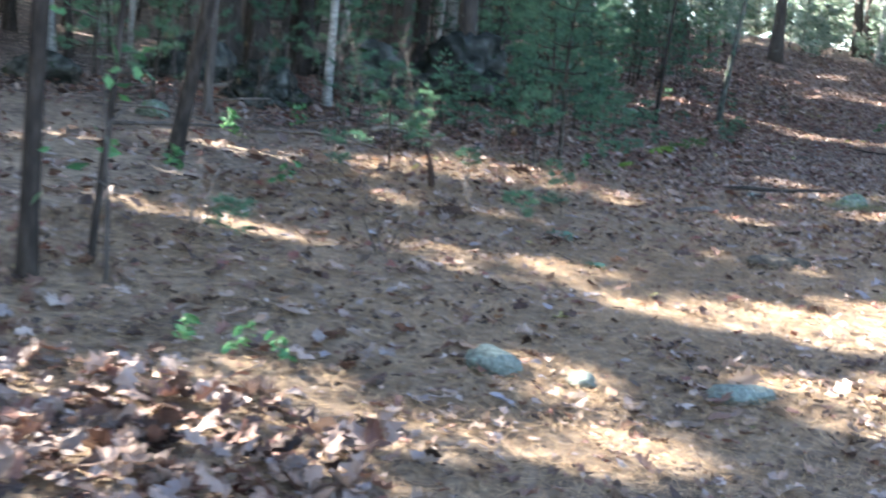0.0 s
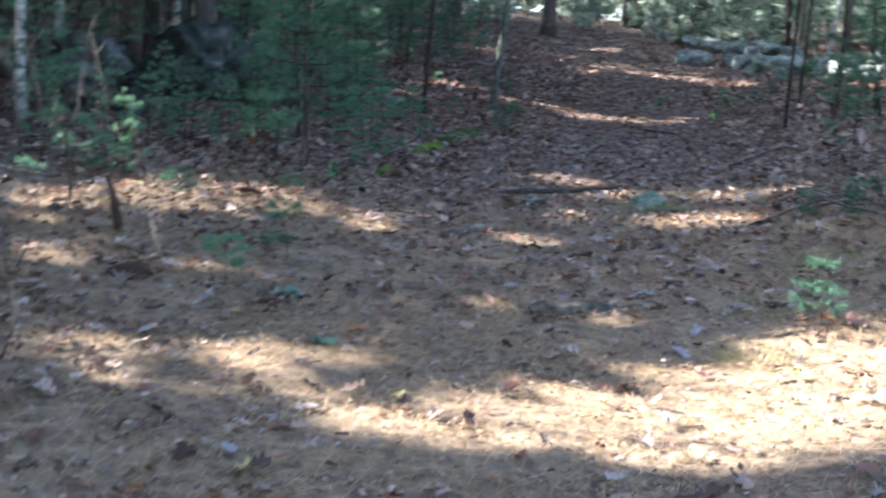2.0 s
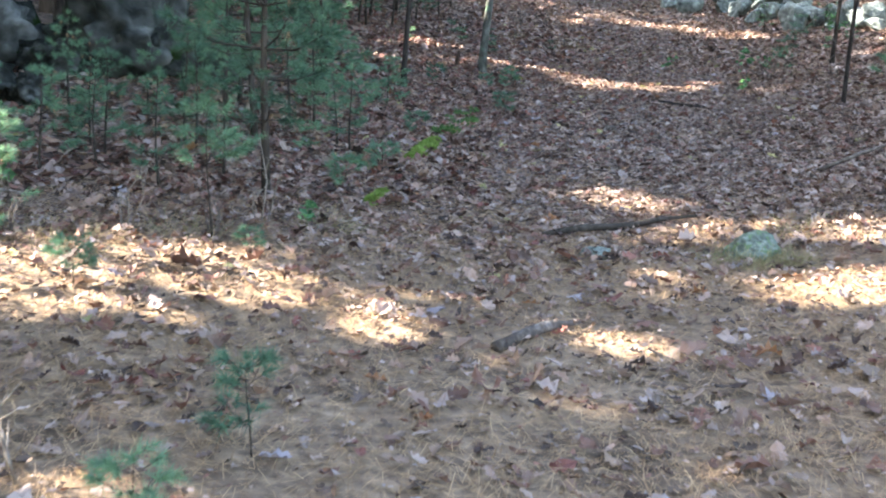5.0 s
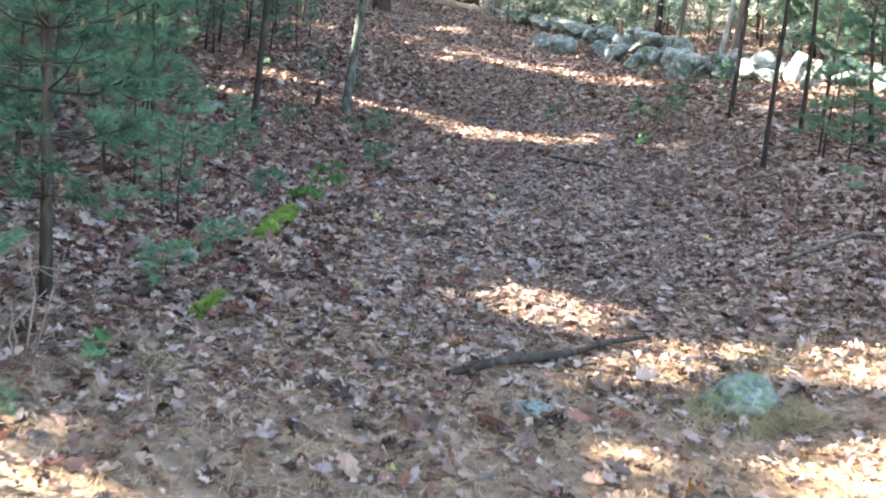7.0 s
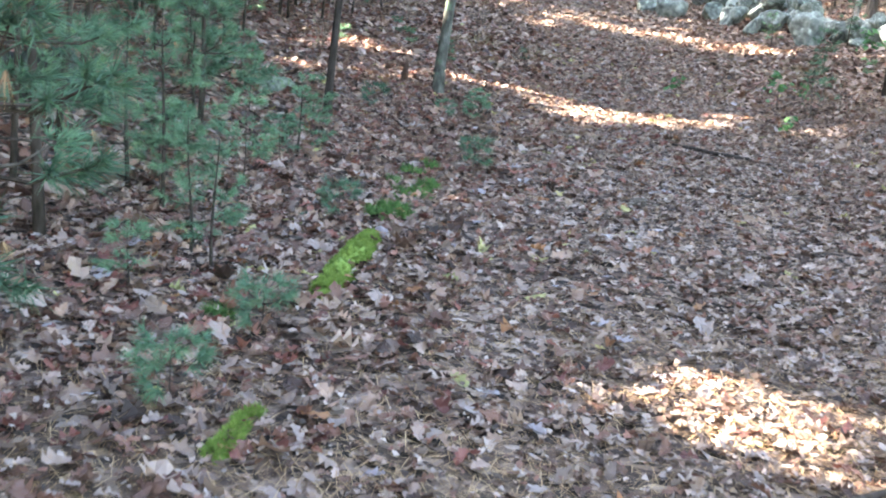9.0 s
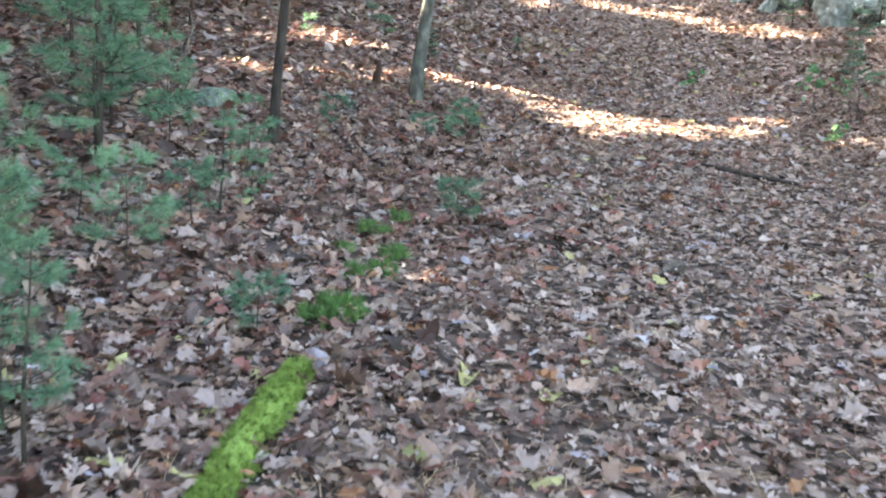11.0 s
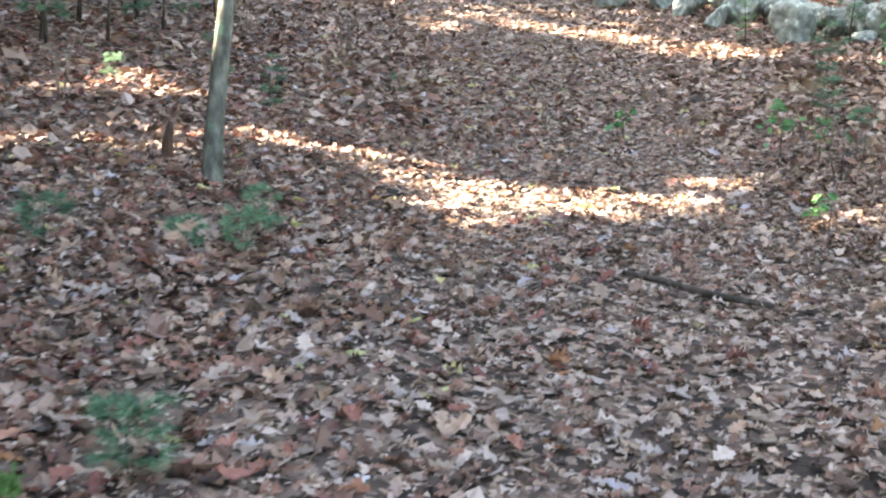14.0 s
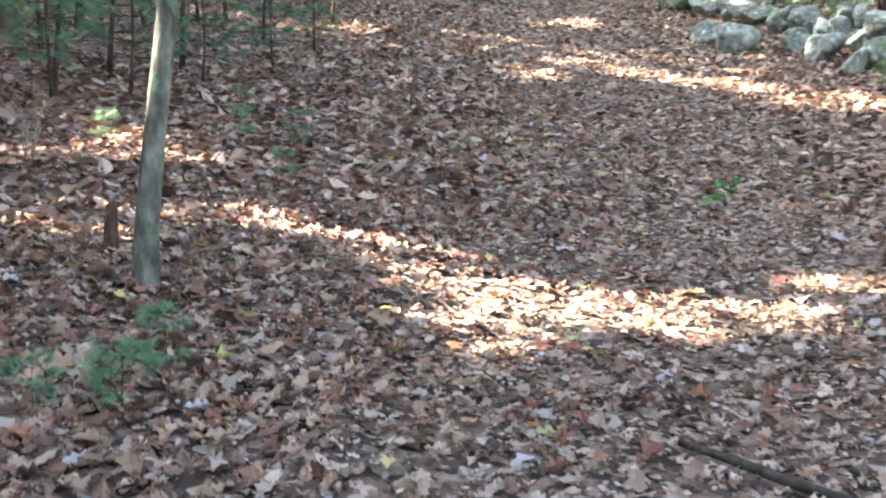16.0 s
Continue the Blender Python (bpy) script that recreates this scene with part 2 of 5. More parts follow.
def stand(x, y, sink=0.0, turn=0.0, size=1.0):
    return pose(x, y, floor_at(x, y) - sink, 0, 0, turn) @ Matrix.Diagonal((size, size, size, 1))


def tube(points, radii, sides=8, rough=0.0, seed=0, cap=True):
    """A tapering tube through the points. Returns verts, faces."""
    rng = np.random.default_rng(seed)
    points = [Vector(p) for p in points]
    verts, faces = [], []
    for k, (p, r) in enumerate(zip(points, radii)):
        way = (points[min(k + 1, len(points) - 1)] - points[max(k - 1, 0)]).normalized()
        side = way.cross(Vector((0.31, 0.95, 0.05))).normalized()
        other = way.cross(side)
        for s in range(sides):
            a = 2 * math.pi * s / sides
            q = r * (1 + rough * (rng.random() - 0.5) * 2)
            verts.append(p + side * (math.cos(a) * q) + other * (math.sin(a) * q))
    for k in range(len(points) - 1):
        for s in range(sides):
            a, b = k * sides + s, k * sides + (s + 1) % sides
            faces.append((a, b, b + sides, a + sides))
    if cap:
        faces.append(tuple(range(sides))[::-1])
        faces.append(tuple(range((len(points) - 1) * sides, len(points) * sides)))
    return [tuple(v) for v in verts], faces


def merge(pieces):
    verts, faces = [], []
    for v, f in pieces:
        n = len(verts)
        verts += list(v)
        faces += [tuple(i + n for i in q) for q in f]
    return verts, faces


def rock_mesh(name, mat, seed, squash=(1, 1, 1), rough=0.28, level=3, cut=0.66):
    bm = bmesh.new()
    bmesh.ops.create_icosphere(bm, subdivisions=level, radius=0.5)
    off = Vector((seed * 7.3, seed * 3.1, seed * 1.7))
    rng = np.random.default_rng(seed)
    normals = rng.normal(size=(12, 3))
    normals /= np.linalg.norm(normals, axis=1)[:, None]
    depth = rng.uniform(cut, 1.0, 12)
    for v in bm.verts:
        d = v.co.normalized()
        facing = np.maximum(normals @ np.array(d), 0.05)
        flat = float(np.sum((depth / facing) ** -24.0) ** (-1 / 24.0))
        k = min(flat, 1.15) * (1 + rough * 0.35 * noise.noise(d * 1.6 + off) + rough * 0.3 * noise.noise(d * 4.0 + off) + rough * 0.16 * noise.noise(d * 9 + off) + rough * 0.1 * noise.noise(d * 19 + off))
        v.co = Vector((d.x * squash[0], d.y * squash[1], d.z * squash[2])) * 0.5 * k
    me = bpy.data.meshes.new(name)
    bm.to_mesh(me)
    bm.free()
    me.materials.append(mat)
    me.shade_smooth()
    return me


# ---- ground ----
def build_ground():
    def axis(centre, half, count, near):
        u = np.linspace(-1, 1, count)
        return centre + near * u + (half - near) * np.sign(u) * np.abs(u) ** 5
    xs, ys = axis(5.0, 350, 211, 22), axis(20.0, 350, 271, 34)
    gx, gy = np.meshgrid(xs, ys)
    gz = land(gx, gy) + lumps(gx, gy)
    verts = np.stack([gx.ravel(), gy.ravel(), gz.ravel()], 1)
    n, m = len(xs), len(ys)
    i = (np.arange(m - 1)[:, None] * n + np.arange(n - 1)[None]).ravel()
    faces = np.stack([i, i + 1, i + n + 1, i + n], 1)
    ob = new("ground", mesh_of("ground", verts, faces, SOIL, True))
    tagged(ob, "brown forest floor of soil, needles and rotting leaves", "ground", kind="structure")


build_ground()


# ---- trees ----
def trunk_mesh(name, radius, height, lean, bend, mat, seed, sides=12):
    rng = np.random.default_rng(seed)
    points, radii = [], []
    for k in range(13):
        f = k / 12
        h = height * f ** 1.35
        wob = 0.02 * height * bend
        points.append((lean[0] * h + wob * (math.sin(3.1 * f + seed) - math.sin(seed)), lean[1] * h + wob * (math.sin(2.3 * f + 2 * seed) - math.sin(2 * seed)), h - 0.25 * (k == 0)))
        flare = 1 + 0.45 * math.exp(-h / (2.2 * radius + 0.02))
        radii.append(radius * flare * (1 - 0.72 * f) + 0.004)
    return points, mesh_of(name, *tube(points, radii, sides, 0.09, seed), mat, True)


def limb_tubes(points, low, seed, count):
    rng = np.random.default_rng(seed)
    pieces = []
    for k in range(count):
        f = low + (1 - low) * (k + rng.random()) / count
        h = points[-1][2] * f
        j = max(i for i in range(len(points)) if points[i][2] <= h or i == 0)
        base = Vector(points[j])
        a, size = rng.random() * 6.283, (1.25 - f) * 2.6 * (0.6 + 0.6 * rng.random())
        tip = base + Vector((math.cos(a) * size, math.sin(a) * size, size * (0.1 + 0.35 * rng.random())))
        mid = (base + tip) / 2 + Vector((0, 0, 0.12 * size))
        pieces.append(tube([base, mid, tip], [0.045 * size ** 0.5, 0.03 * size ** 0.5, 0.006], 5, 0.1, seed + k))
    return pieces


def crown_points(rng, count, low, high, spread):
    f = rng.random(count) ** 0.8
    z = low + (high - low) * f
    r = spread * np.sqrt(rng.random(count)) * np.clip(1.25 * np.sin(np.pi * (0.12 + 0.86 * f)) + 0.1, 0.15, 1.2)
    a = rng.random(count) * 6.283
    return np.stack([np.cos(a) * r, np.sin(a) * r, z], 1)


def spray_mesh(name, centres, size, mat, rng):
    """Leaf sprays: small ragged diamonds of two folded faces, turned every way."""
    n = len(centres)
    a = rng.normal(size=(n, 3)); a[:, 2] *= 0.6
    a /= np.linalg.norm(a, axis=1)[:, None]
    b = np.cross(a, rng.normal(size=(n, 3)))
    b /= np.linalg.norm(b, axis=1)[:, None]
    c = np.cross(a, b)
    s = size * (0.6 + 0.8 * rng.random((n, 1)))
    quad = np.stack([centres - a * s, centres + b * s * 0.5 + c * s * 0.15, centres + a * s, centres - b * s * 0.5 + c * s * 0.15], 1).reshape(-1, 3)
    i = np.arange(n)[:, None] * 4
    return mesh_of(name, quad, np.concatenate([i + [0, 1, 2], i + [0, 2, 3]]), mat)


# gaps cut in the unseen canopy so sun falls on these ground outlines
BRIGHT_PATCH = [(1.0, 7.1), (1.32, 7.33), (1.76, 7.52), (2.16, 7.74), (2.85, 7.82), (3.33, 8.12), (4.03, 8.45), (4.9, 8.6), (6.4, 8.5), (6.6, 7.0), (5.2, 6.7), (3.42, 6.8),
                (2.95, 6.88), (2.53, 6.8), (2.34, 6.9), (1.96, 7.06), (1.62, 7.07), (1.15, 7.03)]
NEEDLE_SLOPE = [[(-0.5, 8.0), (0.28, 8.02), (0.7, 8.3), (1.11, 8.1), (0.9, 7.85), (1.1, 7.45), (0.65, 7.48), (0.18, 7.72), (-0.4, 7.85)],
                [(-2.35, 8.44), (-1.81, 8.5), (-1.28, 8.2), (-0.77, 8.25), (-0.24, 8.16), (-0.3, 7.9), (-0.92, 7.78), (-1.28, 7.84), (-1.68, 8.0), (-2.13, 8.08)],
                [(-2.83, 12.2), (-1.92, 12.0), (-1.36, 11.88), (-0.97, 12.2), (-0.4, 12.06), (-0.43, 11.61), (-0.93, 11.87), (-1.35, 11.45), (-1.92, 11.5), (-2.66, 11.75)],
                [(-0.4, 12.0), (-0.2, 12.9), (0.2, 13.2), (1.2, 13.2), (1.5, 12.7), (1.8, 12.35), (2.3, 12.0), (2.25, 11.8), (1.86, 11.6), (1.85, 11.35), (1.6, 11.4), (1.24, 11.85), (0.73, 11.9), (0.37, 11.75), (-0.15, 11.75)]]
TRAIL_START = [[(-1.9, 4.1), (-1.46, 4.35), (-0.58, 4.8), (-0.12, 4.54), (-0.07, 4.33), (-0.34, 4.22), (-0.62, 4.27), (-0.93, 4.14), (-1.17, 3.88), (-1.6, 3.7)],
               [(0.41, 5.9), (0.57, 5.94), (0.8, 5.54), (0.63, 5.38)], [(1.5, 5.85), (1.75, 6.0), (2.2, 5.85), (3.6, 5.9), (3.6, 5.4), (2.01, 5.3), (1.84, 5.52)],
               [(0.24, 4.51), (0.81, 4.83), (1.03, 4.8), (0.83, 4.51), (0.5, 4.4)]]
STONE_BEND = [[(3.71, 15.13), (3.97, 15.33), (4.6, 15.32), (4.87, 15.2), (4.68, 14.78), (4.16, 14.55), (3.89, 14.73)], [(3.75, 13.8), (4.35, 14.24), (4.7, 14.19), (4.55, 13.88), (4.06, 13.6), (3.87, 13.66)],
              [(3.32, 12.74), (3.59, 12.68), (3.62, 12.44), (3.42, 12.4)], [(5.0, 14.08), (5.5, 13.8), (6.2, 13.6), (6.2, 13.3), (5.19, 13.41), (4.94, 13.65)],
              [(4.23, 12.65), (4.48, 12.67), (5.1, 12.6), (5.0, 12.1), (4.25, 12.05), (4.17, 12.28)], [(2.71, 11.83), (2.83, 11.76), (2.7, 11.52), (2.61, 11.5)], [(2.72, 11.5), (3.0, 11.58), (3.09, 11.43), (2.84, 11.33)]]
HILLSIDE = [[(6.42, 25.3), (7.0, 25.2), (7.16, 24.66), (7.71, 24.68), (8.34, 24.3), (8.61, 23.92), (8.48, 23.65), (7.81, 23.7), (7.17, 23.36), (6.8, 23.42), (6.45, 23.85), (6.85, 24.15), (6.65, 24.7), (6.35, 24.9)],
            [(9.0, 24.48), (9.44, 24.6), (9.26, 24.3), (8.91, 24.24)], [(9.17, 23.05), (9.6, 22.8), (9.5, 22.6), (9.0, 22.86)], [(4.67, 28.3), (5.18, 28.9), (5.7, 27.2), (5.28, 26.9), (4.88, 27.6)],
            [(4.7, 25.8), (5.5, 25.65), (5.3, 25.1), (4.75, 25.3)], [(3.9, 25.2), (4.6, 25.6), (4.7, 25.1), (4.0, 24.8)], [(5.6, 25.6), (6.3, 25.85), (6.2, 25.45), (5.7, 25.3)], [(4.2, 27.0), (4.7, 27.3), (4.6, 26.7)]]
TRAIL_HEAD = [[(10.4, 35.0), (11.5, 35.2), (12.7, 34.0), (13.0, 32.5), (13.3, 31.4), (13.1, 30.3), (12.65, 30.5), (12.45, 31.6), (12.4, 33.2), (11.5, 34.3)], [(12.0, 41.4), (13.4, 42.6), (13.0, 41.2), (11.7, 39.9)],
              [(9.7, 34.0), (10.3, 34.3), (10.0, 33.5), (9.4, 32.9)], [(13.7, 25.0), (14.5, 25.0), (14.9, 28.6), (14.1, 28.6)], [(7.0, 36.4), (8.4, 37.2), (8.3, 37.6), (7.0, 36.9)]]
OPEN_GAPS = [BRIGHT_PATCH, *STONE_BEND]
DAPPLED_GAPS = [*HILLSIDE, *TRAIL_HEAD]


def reached(p):
    """Where the sun's ray through each point of p meets the ground."""
    q = p.copy()
    for _ in range(4):
        h = q[:, 2] - land(q[:, 0], q[:, 1])
        q = q - np.array(SUN)[None] * (h / SUN.z)[:, None]
    return q


def in_gap(q, grow, gaps):
    """Which of the points lie over a gap's outline, or within grow of it."""
    inside = np.zeros(len(q), bool)
    for outline in gaps:
        corners = np.array(outline)
        low, high = corners.min(0) - grow, corners.max(0) + grow
        near = np.flatnonzero((q[:, 0] > low[0]) & (q[:, 0] < high[0]) & (q[:, 1] > low[1]) & (q[:, 1] < high[1]))
        if not len(near):
            continue
        x, y = q[near, 0], q[near, 1]
        within, reach = np.zeros(len(near), bool), np.full(len(near), 1e9)
        for (ax, ay), (bx, by) in zip(corners, np.roll(corners, -1, 0)):
            if ay != by:
                within ^= ((ay > y) != (by > y)) & (x < (bx - ax) * (y - ay) / (by - ay) + ax)
            f = np.clip(((x - ax) * (bx - ax) + (y - ay) * (by - ay)) / ((bx - ax) ** 2 + (by - ay) ** 2), 0, 1)
            reach = np.minimum(reach, np.hypot(x - ax - f * (bx - ax), y - ay - f * (by - ay)))
        inside[near[within | (reach < grow)]] = True
    return inside


def shades(x, y, height):
    """Whether a trunk would throw its shadow across the wide sunny patches."""
    h = np.linspace(1.0, height, 60)
    q = reached(np.stack([np.full(60, x), np.full(60, y), floor_at(x, y) + h], 1))
    return in_gap(q, 0.1, [BRIGHT_PATCH, *STONE_BEND[:2], NEEDLE_SLOPE[3], HILLSIDE[0]]).sum() > 0


def tree(x, y, radius, height, lean=(0, 0), mat=BARK, seed=1, low=0.35, leaves=300, spread=2.6, leaf=0.33, label="", open_gaps=True):
    """A standing tree with its trunk, limbs and crown."""
    rng = np.random.default_rng(seed + 1000)
    root = empty("tree", stand(x, y), label or "tall grey-barked forest tree rising from leaf litter", "tree", "forest trees")
    points, me = trunk_mesh("trunk", radius, height, lean, 0.6, mat, seed)
    part("trunk", me, root)
    for k, limb in enumerate(limb_tubes(points, low, seed, 8 if label else 2)):
        part("limb", mesh_of("limb", *limb, mat, True), root)
    if leaves:
        c = crown_points(rng, leaves, height * low, height * 1.02, spread)
        c[:, 0] += lean[0] * c[:, 2]
        c[:, 1] += lean[1] * c[:, 2]
        # sprays that would shade the sunlit outlines are left out of the crown
        if open_gaps:
            w = c + np.array([x, y, floor_at(x, y)])
            q = reached(w)
            thin = rng.random(len(c))
            c = c[~in_gap(q, 0.22, OPEN_GAPS) & ~in_gap(q, 0.5, TRAIL_START[:1]) & ~in_gap(q, 0.29, TRAIL_START[1:]) & ~((in_gap(q, 0.26, DAPPLED_GAPS) | in_gap(q, 0.17, NEEDLE_SLOPE)) & (thin < 0.92))]
        part("crown", spray_mesh("crown", c, leaf, SHADE_CANOPY, rng), root)
    return root


def near_trees():
    grey, brown, birch, dark = SMOOTH_BARK, BARK, BIRCH_BARK, SAPLING_BARK
    rows = [  # x, y, radius, height, lean, bark, label
        (-1.9, 5.9, 0.045, 9, (0.0, 0.02), dark, "slim dark forest tree beside the trail's needle litter"),
        (-1.72, 6.3, 0.018, 5, (0.03, 0.0), dark, "thin dark sapling trunk beside a slim tree"),
        (-2.13, 10.05, 0.06, 9, (0.14, 0.0), dark, "slim dark tree leaning over the needle litter"),
        (-2.54, 13.72, 0.05, 9, (0.04, 0.0), brown, "slim grey-brown tree among the pine saplings"),
        (-1.48, 16.31, 0.055, 10, (0.07, 0.0), birch, "slim white birch at the edge of the pine thicket"),
        (-3.6, 21.0, 0.24, 16, (0.0, 0.0), brown, "thick dark pine trunk in deep shade"),
        (-0.95, 27.5, 0.21, 16, (0.0, 0.0), brown, "thick dark pine trunk behind the mossy ledge"),
        (0.6, 32.0, 0.28, 17, (0.0, 0.0), brown, "thick dark pine trunk behind the pine thicket"),
        (0.0, 33.0, 0.16, 15, (-0.02, 0.0), birch, "white birch standing by a thick pine"),
        (-4.6, 18.5, 0.04, 9, (0.02, 0.0), birch, "thin pale trunk in the shaded wood"),
        (-4.2, 21.5, 0.03, 8, (0.07, 0.0), birch, "thin pale trunk in the shaded wood"),
        (-2.7, 19.2, 0.07, 10, (0.02, 0.0), dark, "slim dark trunk in the shaded wood"),
        (-2.4, 21.5, 0.16, 13, (0.0, 0.0), dark, "dark pine trunk in the shaded wood"),
        (-0.55, 23.3, 0.13, 13, (0.0, 0.0), dark, "dark pine trunk behind the pine thicket"),
        (-0.25, 24.5, 0.045, 9, (0.03, 0.0), birch, "thin pale trunk behind the pine thicket"),
        (11.6, 45.0, 0.22, 16, (0.0, 0.0), brown, "dark pine trunk at the head of the trail"),
        (18.4, 56.0, 0.22, 16, (0.0, 0.0), brown, "dark pine trunk beyond the end of the stone wall"),
        (19.2, 50.5, 0.52, 20, (0.0, 0.0), brown, "very thick pine trunk behind the stone wall"),
        (21.5, 48.0, 0.22, 15, (0.02, 0.0), birch, "white birch in the sun behind the stone wall"),
        (15.83, 32.78, 0.055, 9, (0.1, 0.0), birch, "slim pale sunlit tree behind the stone wall"),
        (16.42, 33.15, 0.10, 11, (0.06, 0.0), brown, "grey-brown tree behind the stone wall"),
        (16.3, 35.6, 0.06, 9, (0.08, 0.0), brown, "slim grey-brown tree behind the stone wall"),
        (17.6, 39.0, 0.09, 11, (0.0, 0.0), dark, "dark pine trunk behind the stone wall"),
        (3.68, 21.75, 0.033, 7, (0.12, 0.0), dark, "thin dark tree leaning in leaf litter"),
        (5.27, 24.05, 0.055, 8, (0.14, 0.0), grey, "slim smooth grey tree leaning over red leaf litter"),
        (8.92, 20.2, 0.026, 7, (0.015, 0.0), dark, "thin dark tree on the bank beside the trail"),
        (11.35, 24.9, 0.034, 8, (0.03, 0.0), dark, "thin dark tree on the bank before the stone wall"),
        (10.8, 22.3, 0.03, 7, (0.01, 0.0), dark, "thin dark tree on the bank before the stone wall"),
        (9.16, 17.3, 0.02, 6, (0.02, 0.0), dark, "thin sapling trunk on the bank"),
        (9.45, 17.0, 0.02, 6, (0.05, 0.0), dark, "thin sapling trunk on the bank"),
        (7.95, 14.3, 0.085, 10, (0.01, 0.0), brown, "slim grey-brown tree on the bank beside a pine"),
        (13.3, 22.2, 0.26, 16, (0.0, 0.0), brown, "thick dark pine trunk behind the bank"),
    ]
    for k, (x, y, r, h, lean, mat, label) in enumerate(rows):
        tree(x, y, r, h, lean, mat, 11 + k, 0.55 if h < 11 else 0.45, 60 if h < 11 else 260, 1.6 if h < 11 else 2.8, 0.3, label)


near_trees()


def shaded_wood():
    """Slim trunks of the dark wood beyond the needle slope."""
    rng = np.random.default_rng(44)
    for k in range(26):
        y = rng.uniform(16, 36)
        x = y * rng.uniform(-0.36, -0.05) - 0.6
        tree(x, y, rng.uniform(0.035, 0.12), rng.uniform(8, 13), (rng.uniform(-0.06, 0.08), 0), BIRCH_BARK if k % 5 == 0 else SAPLING_BARK, 2000 + k, 0.45, 260, 2.0, 0.33)


shaded_wood()


def forest():
    """Mostly unseen trees added sunward to shade the trail, and the wood beyond."""
    rng = np.random.default_rng(5)
    k = 100
    for gy in np.arange(-6, 58, 3.3):
        for gx in np.arange(-27, 3, 3.3):
            x, y = gx + rng.uniform(-1.2, 1.2), gy + rng.uniform(-1.2, 1.2)
            if x > trail(y) - 6.5 or (y < 17 and x > -0.34 * y - 1.6):
                continue
            k += 1
            radius, height, lean, bark = rng.uniform(0.1, 0.2), rng.uniform(12, 17), rng.uniform(-0.03, 0.03), BIRCH_BARK if rng.random() < 0.15 else BARK
            # trunk thinned so its shadow doesn't break up the sunny patches
            if shades(x, y, height):
                radius = 0.045
            tree(x, y, radius, height, (lean, 0), bark, k, 0.4, 620 if y < 16 else (520 if y < 27 else 380), 2.8, 0.36)
    for i in range(70):
        x, y = rng.uniform(-20, 55), rng.uniform(46, 95)
        if abs(x - trail(y)) < 3 and y < 60:
            continue
        k += 1
        tree(x, y, rng.uniform(0.09, 0.26), rng.uniform(11, 17), (rng.uniform(-0.05, 0.05), 0), BIRCH_BARK if rng.random() < 0.2 else BARK, k, 0.35, 160, 3.0, 0.4, open_gaps=False)
    for i in range(90):
        x, y = rng.uniform(17, 45), rng.uniform(8, 52)
        k += 1
        tree(x, y, rng.uniform(0.04, 0.2), rng.uniform(9, 15), (rng.uniform(-0.05, 0.05), 0), BIRCH_BARK if rng.random() < 0.25 else BARK, k, 0.45, 150, 2.6, 0.38, open_gaps=False)


forest()


# ---- pine saplings ----
def needles_on(tufts, rng, count, low, high, width, droop=0.015, open_out=0.5):
    """Tufts of needles: at each (place, way) a brush of thin blades."""
    c = np.repeat(np.array([t[0] for t in tufts]), count, 0)
    d = np.repeat(np.array([t[1] for t in tufts]), count, 0)
    way = d * 0.8 + rng.normal(size=c.shape) * open_out
    way /= np.linalg.norm(way, axis=1)[:, None]
    tip = c + way * rng.uniform(low, high, (len(c), 1))
    tip[:, 2] -= droop
    side = np.cross(way, rng.normal(size=c.shape))
    side *= width / np.linalg.norm(side, axis=1)[:, None]
    verts = np.stack([c - side, c + side, tip], 1).reshape(-1, 3)
    return verts, np.arange(len(verts)).reshape(-1, 3)


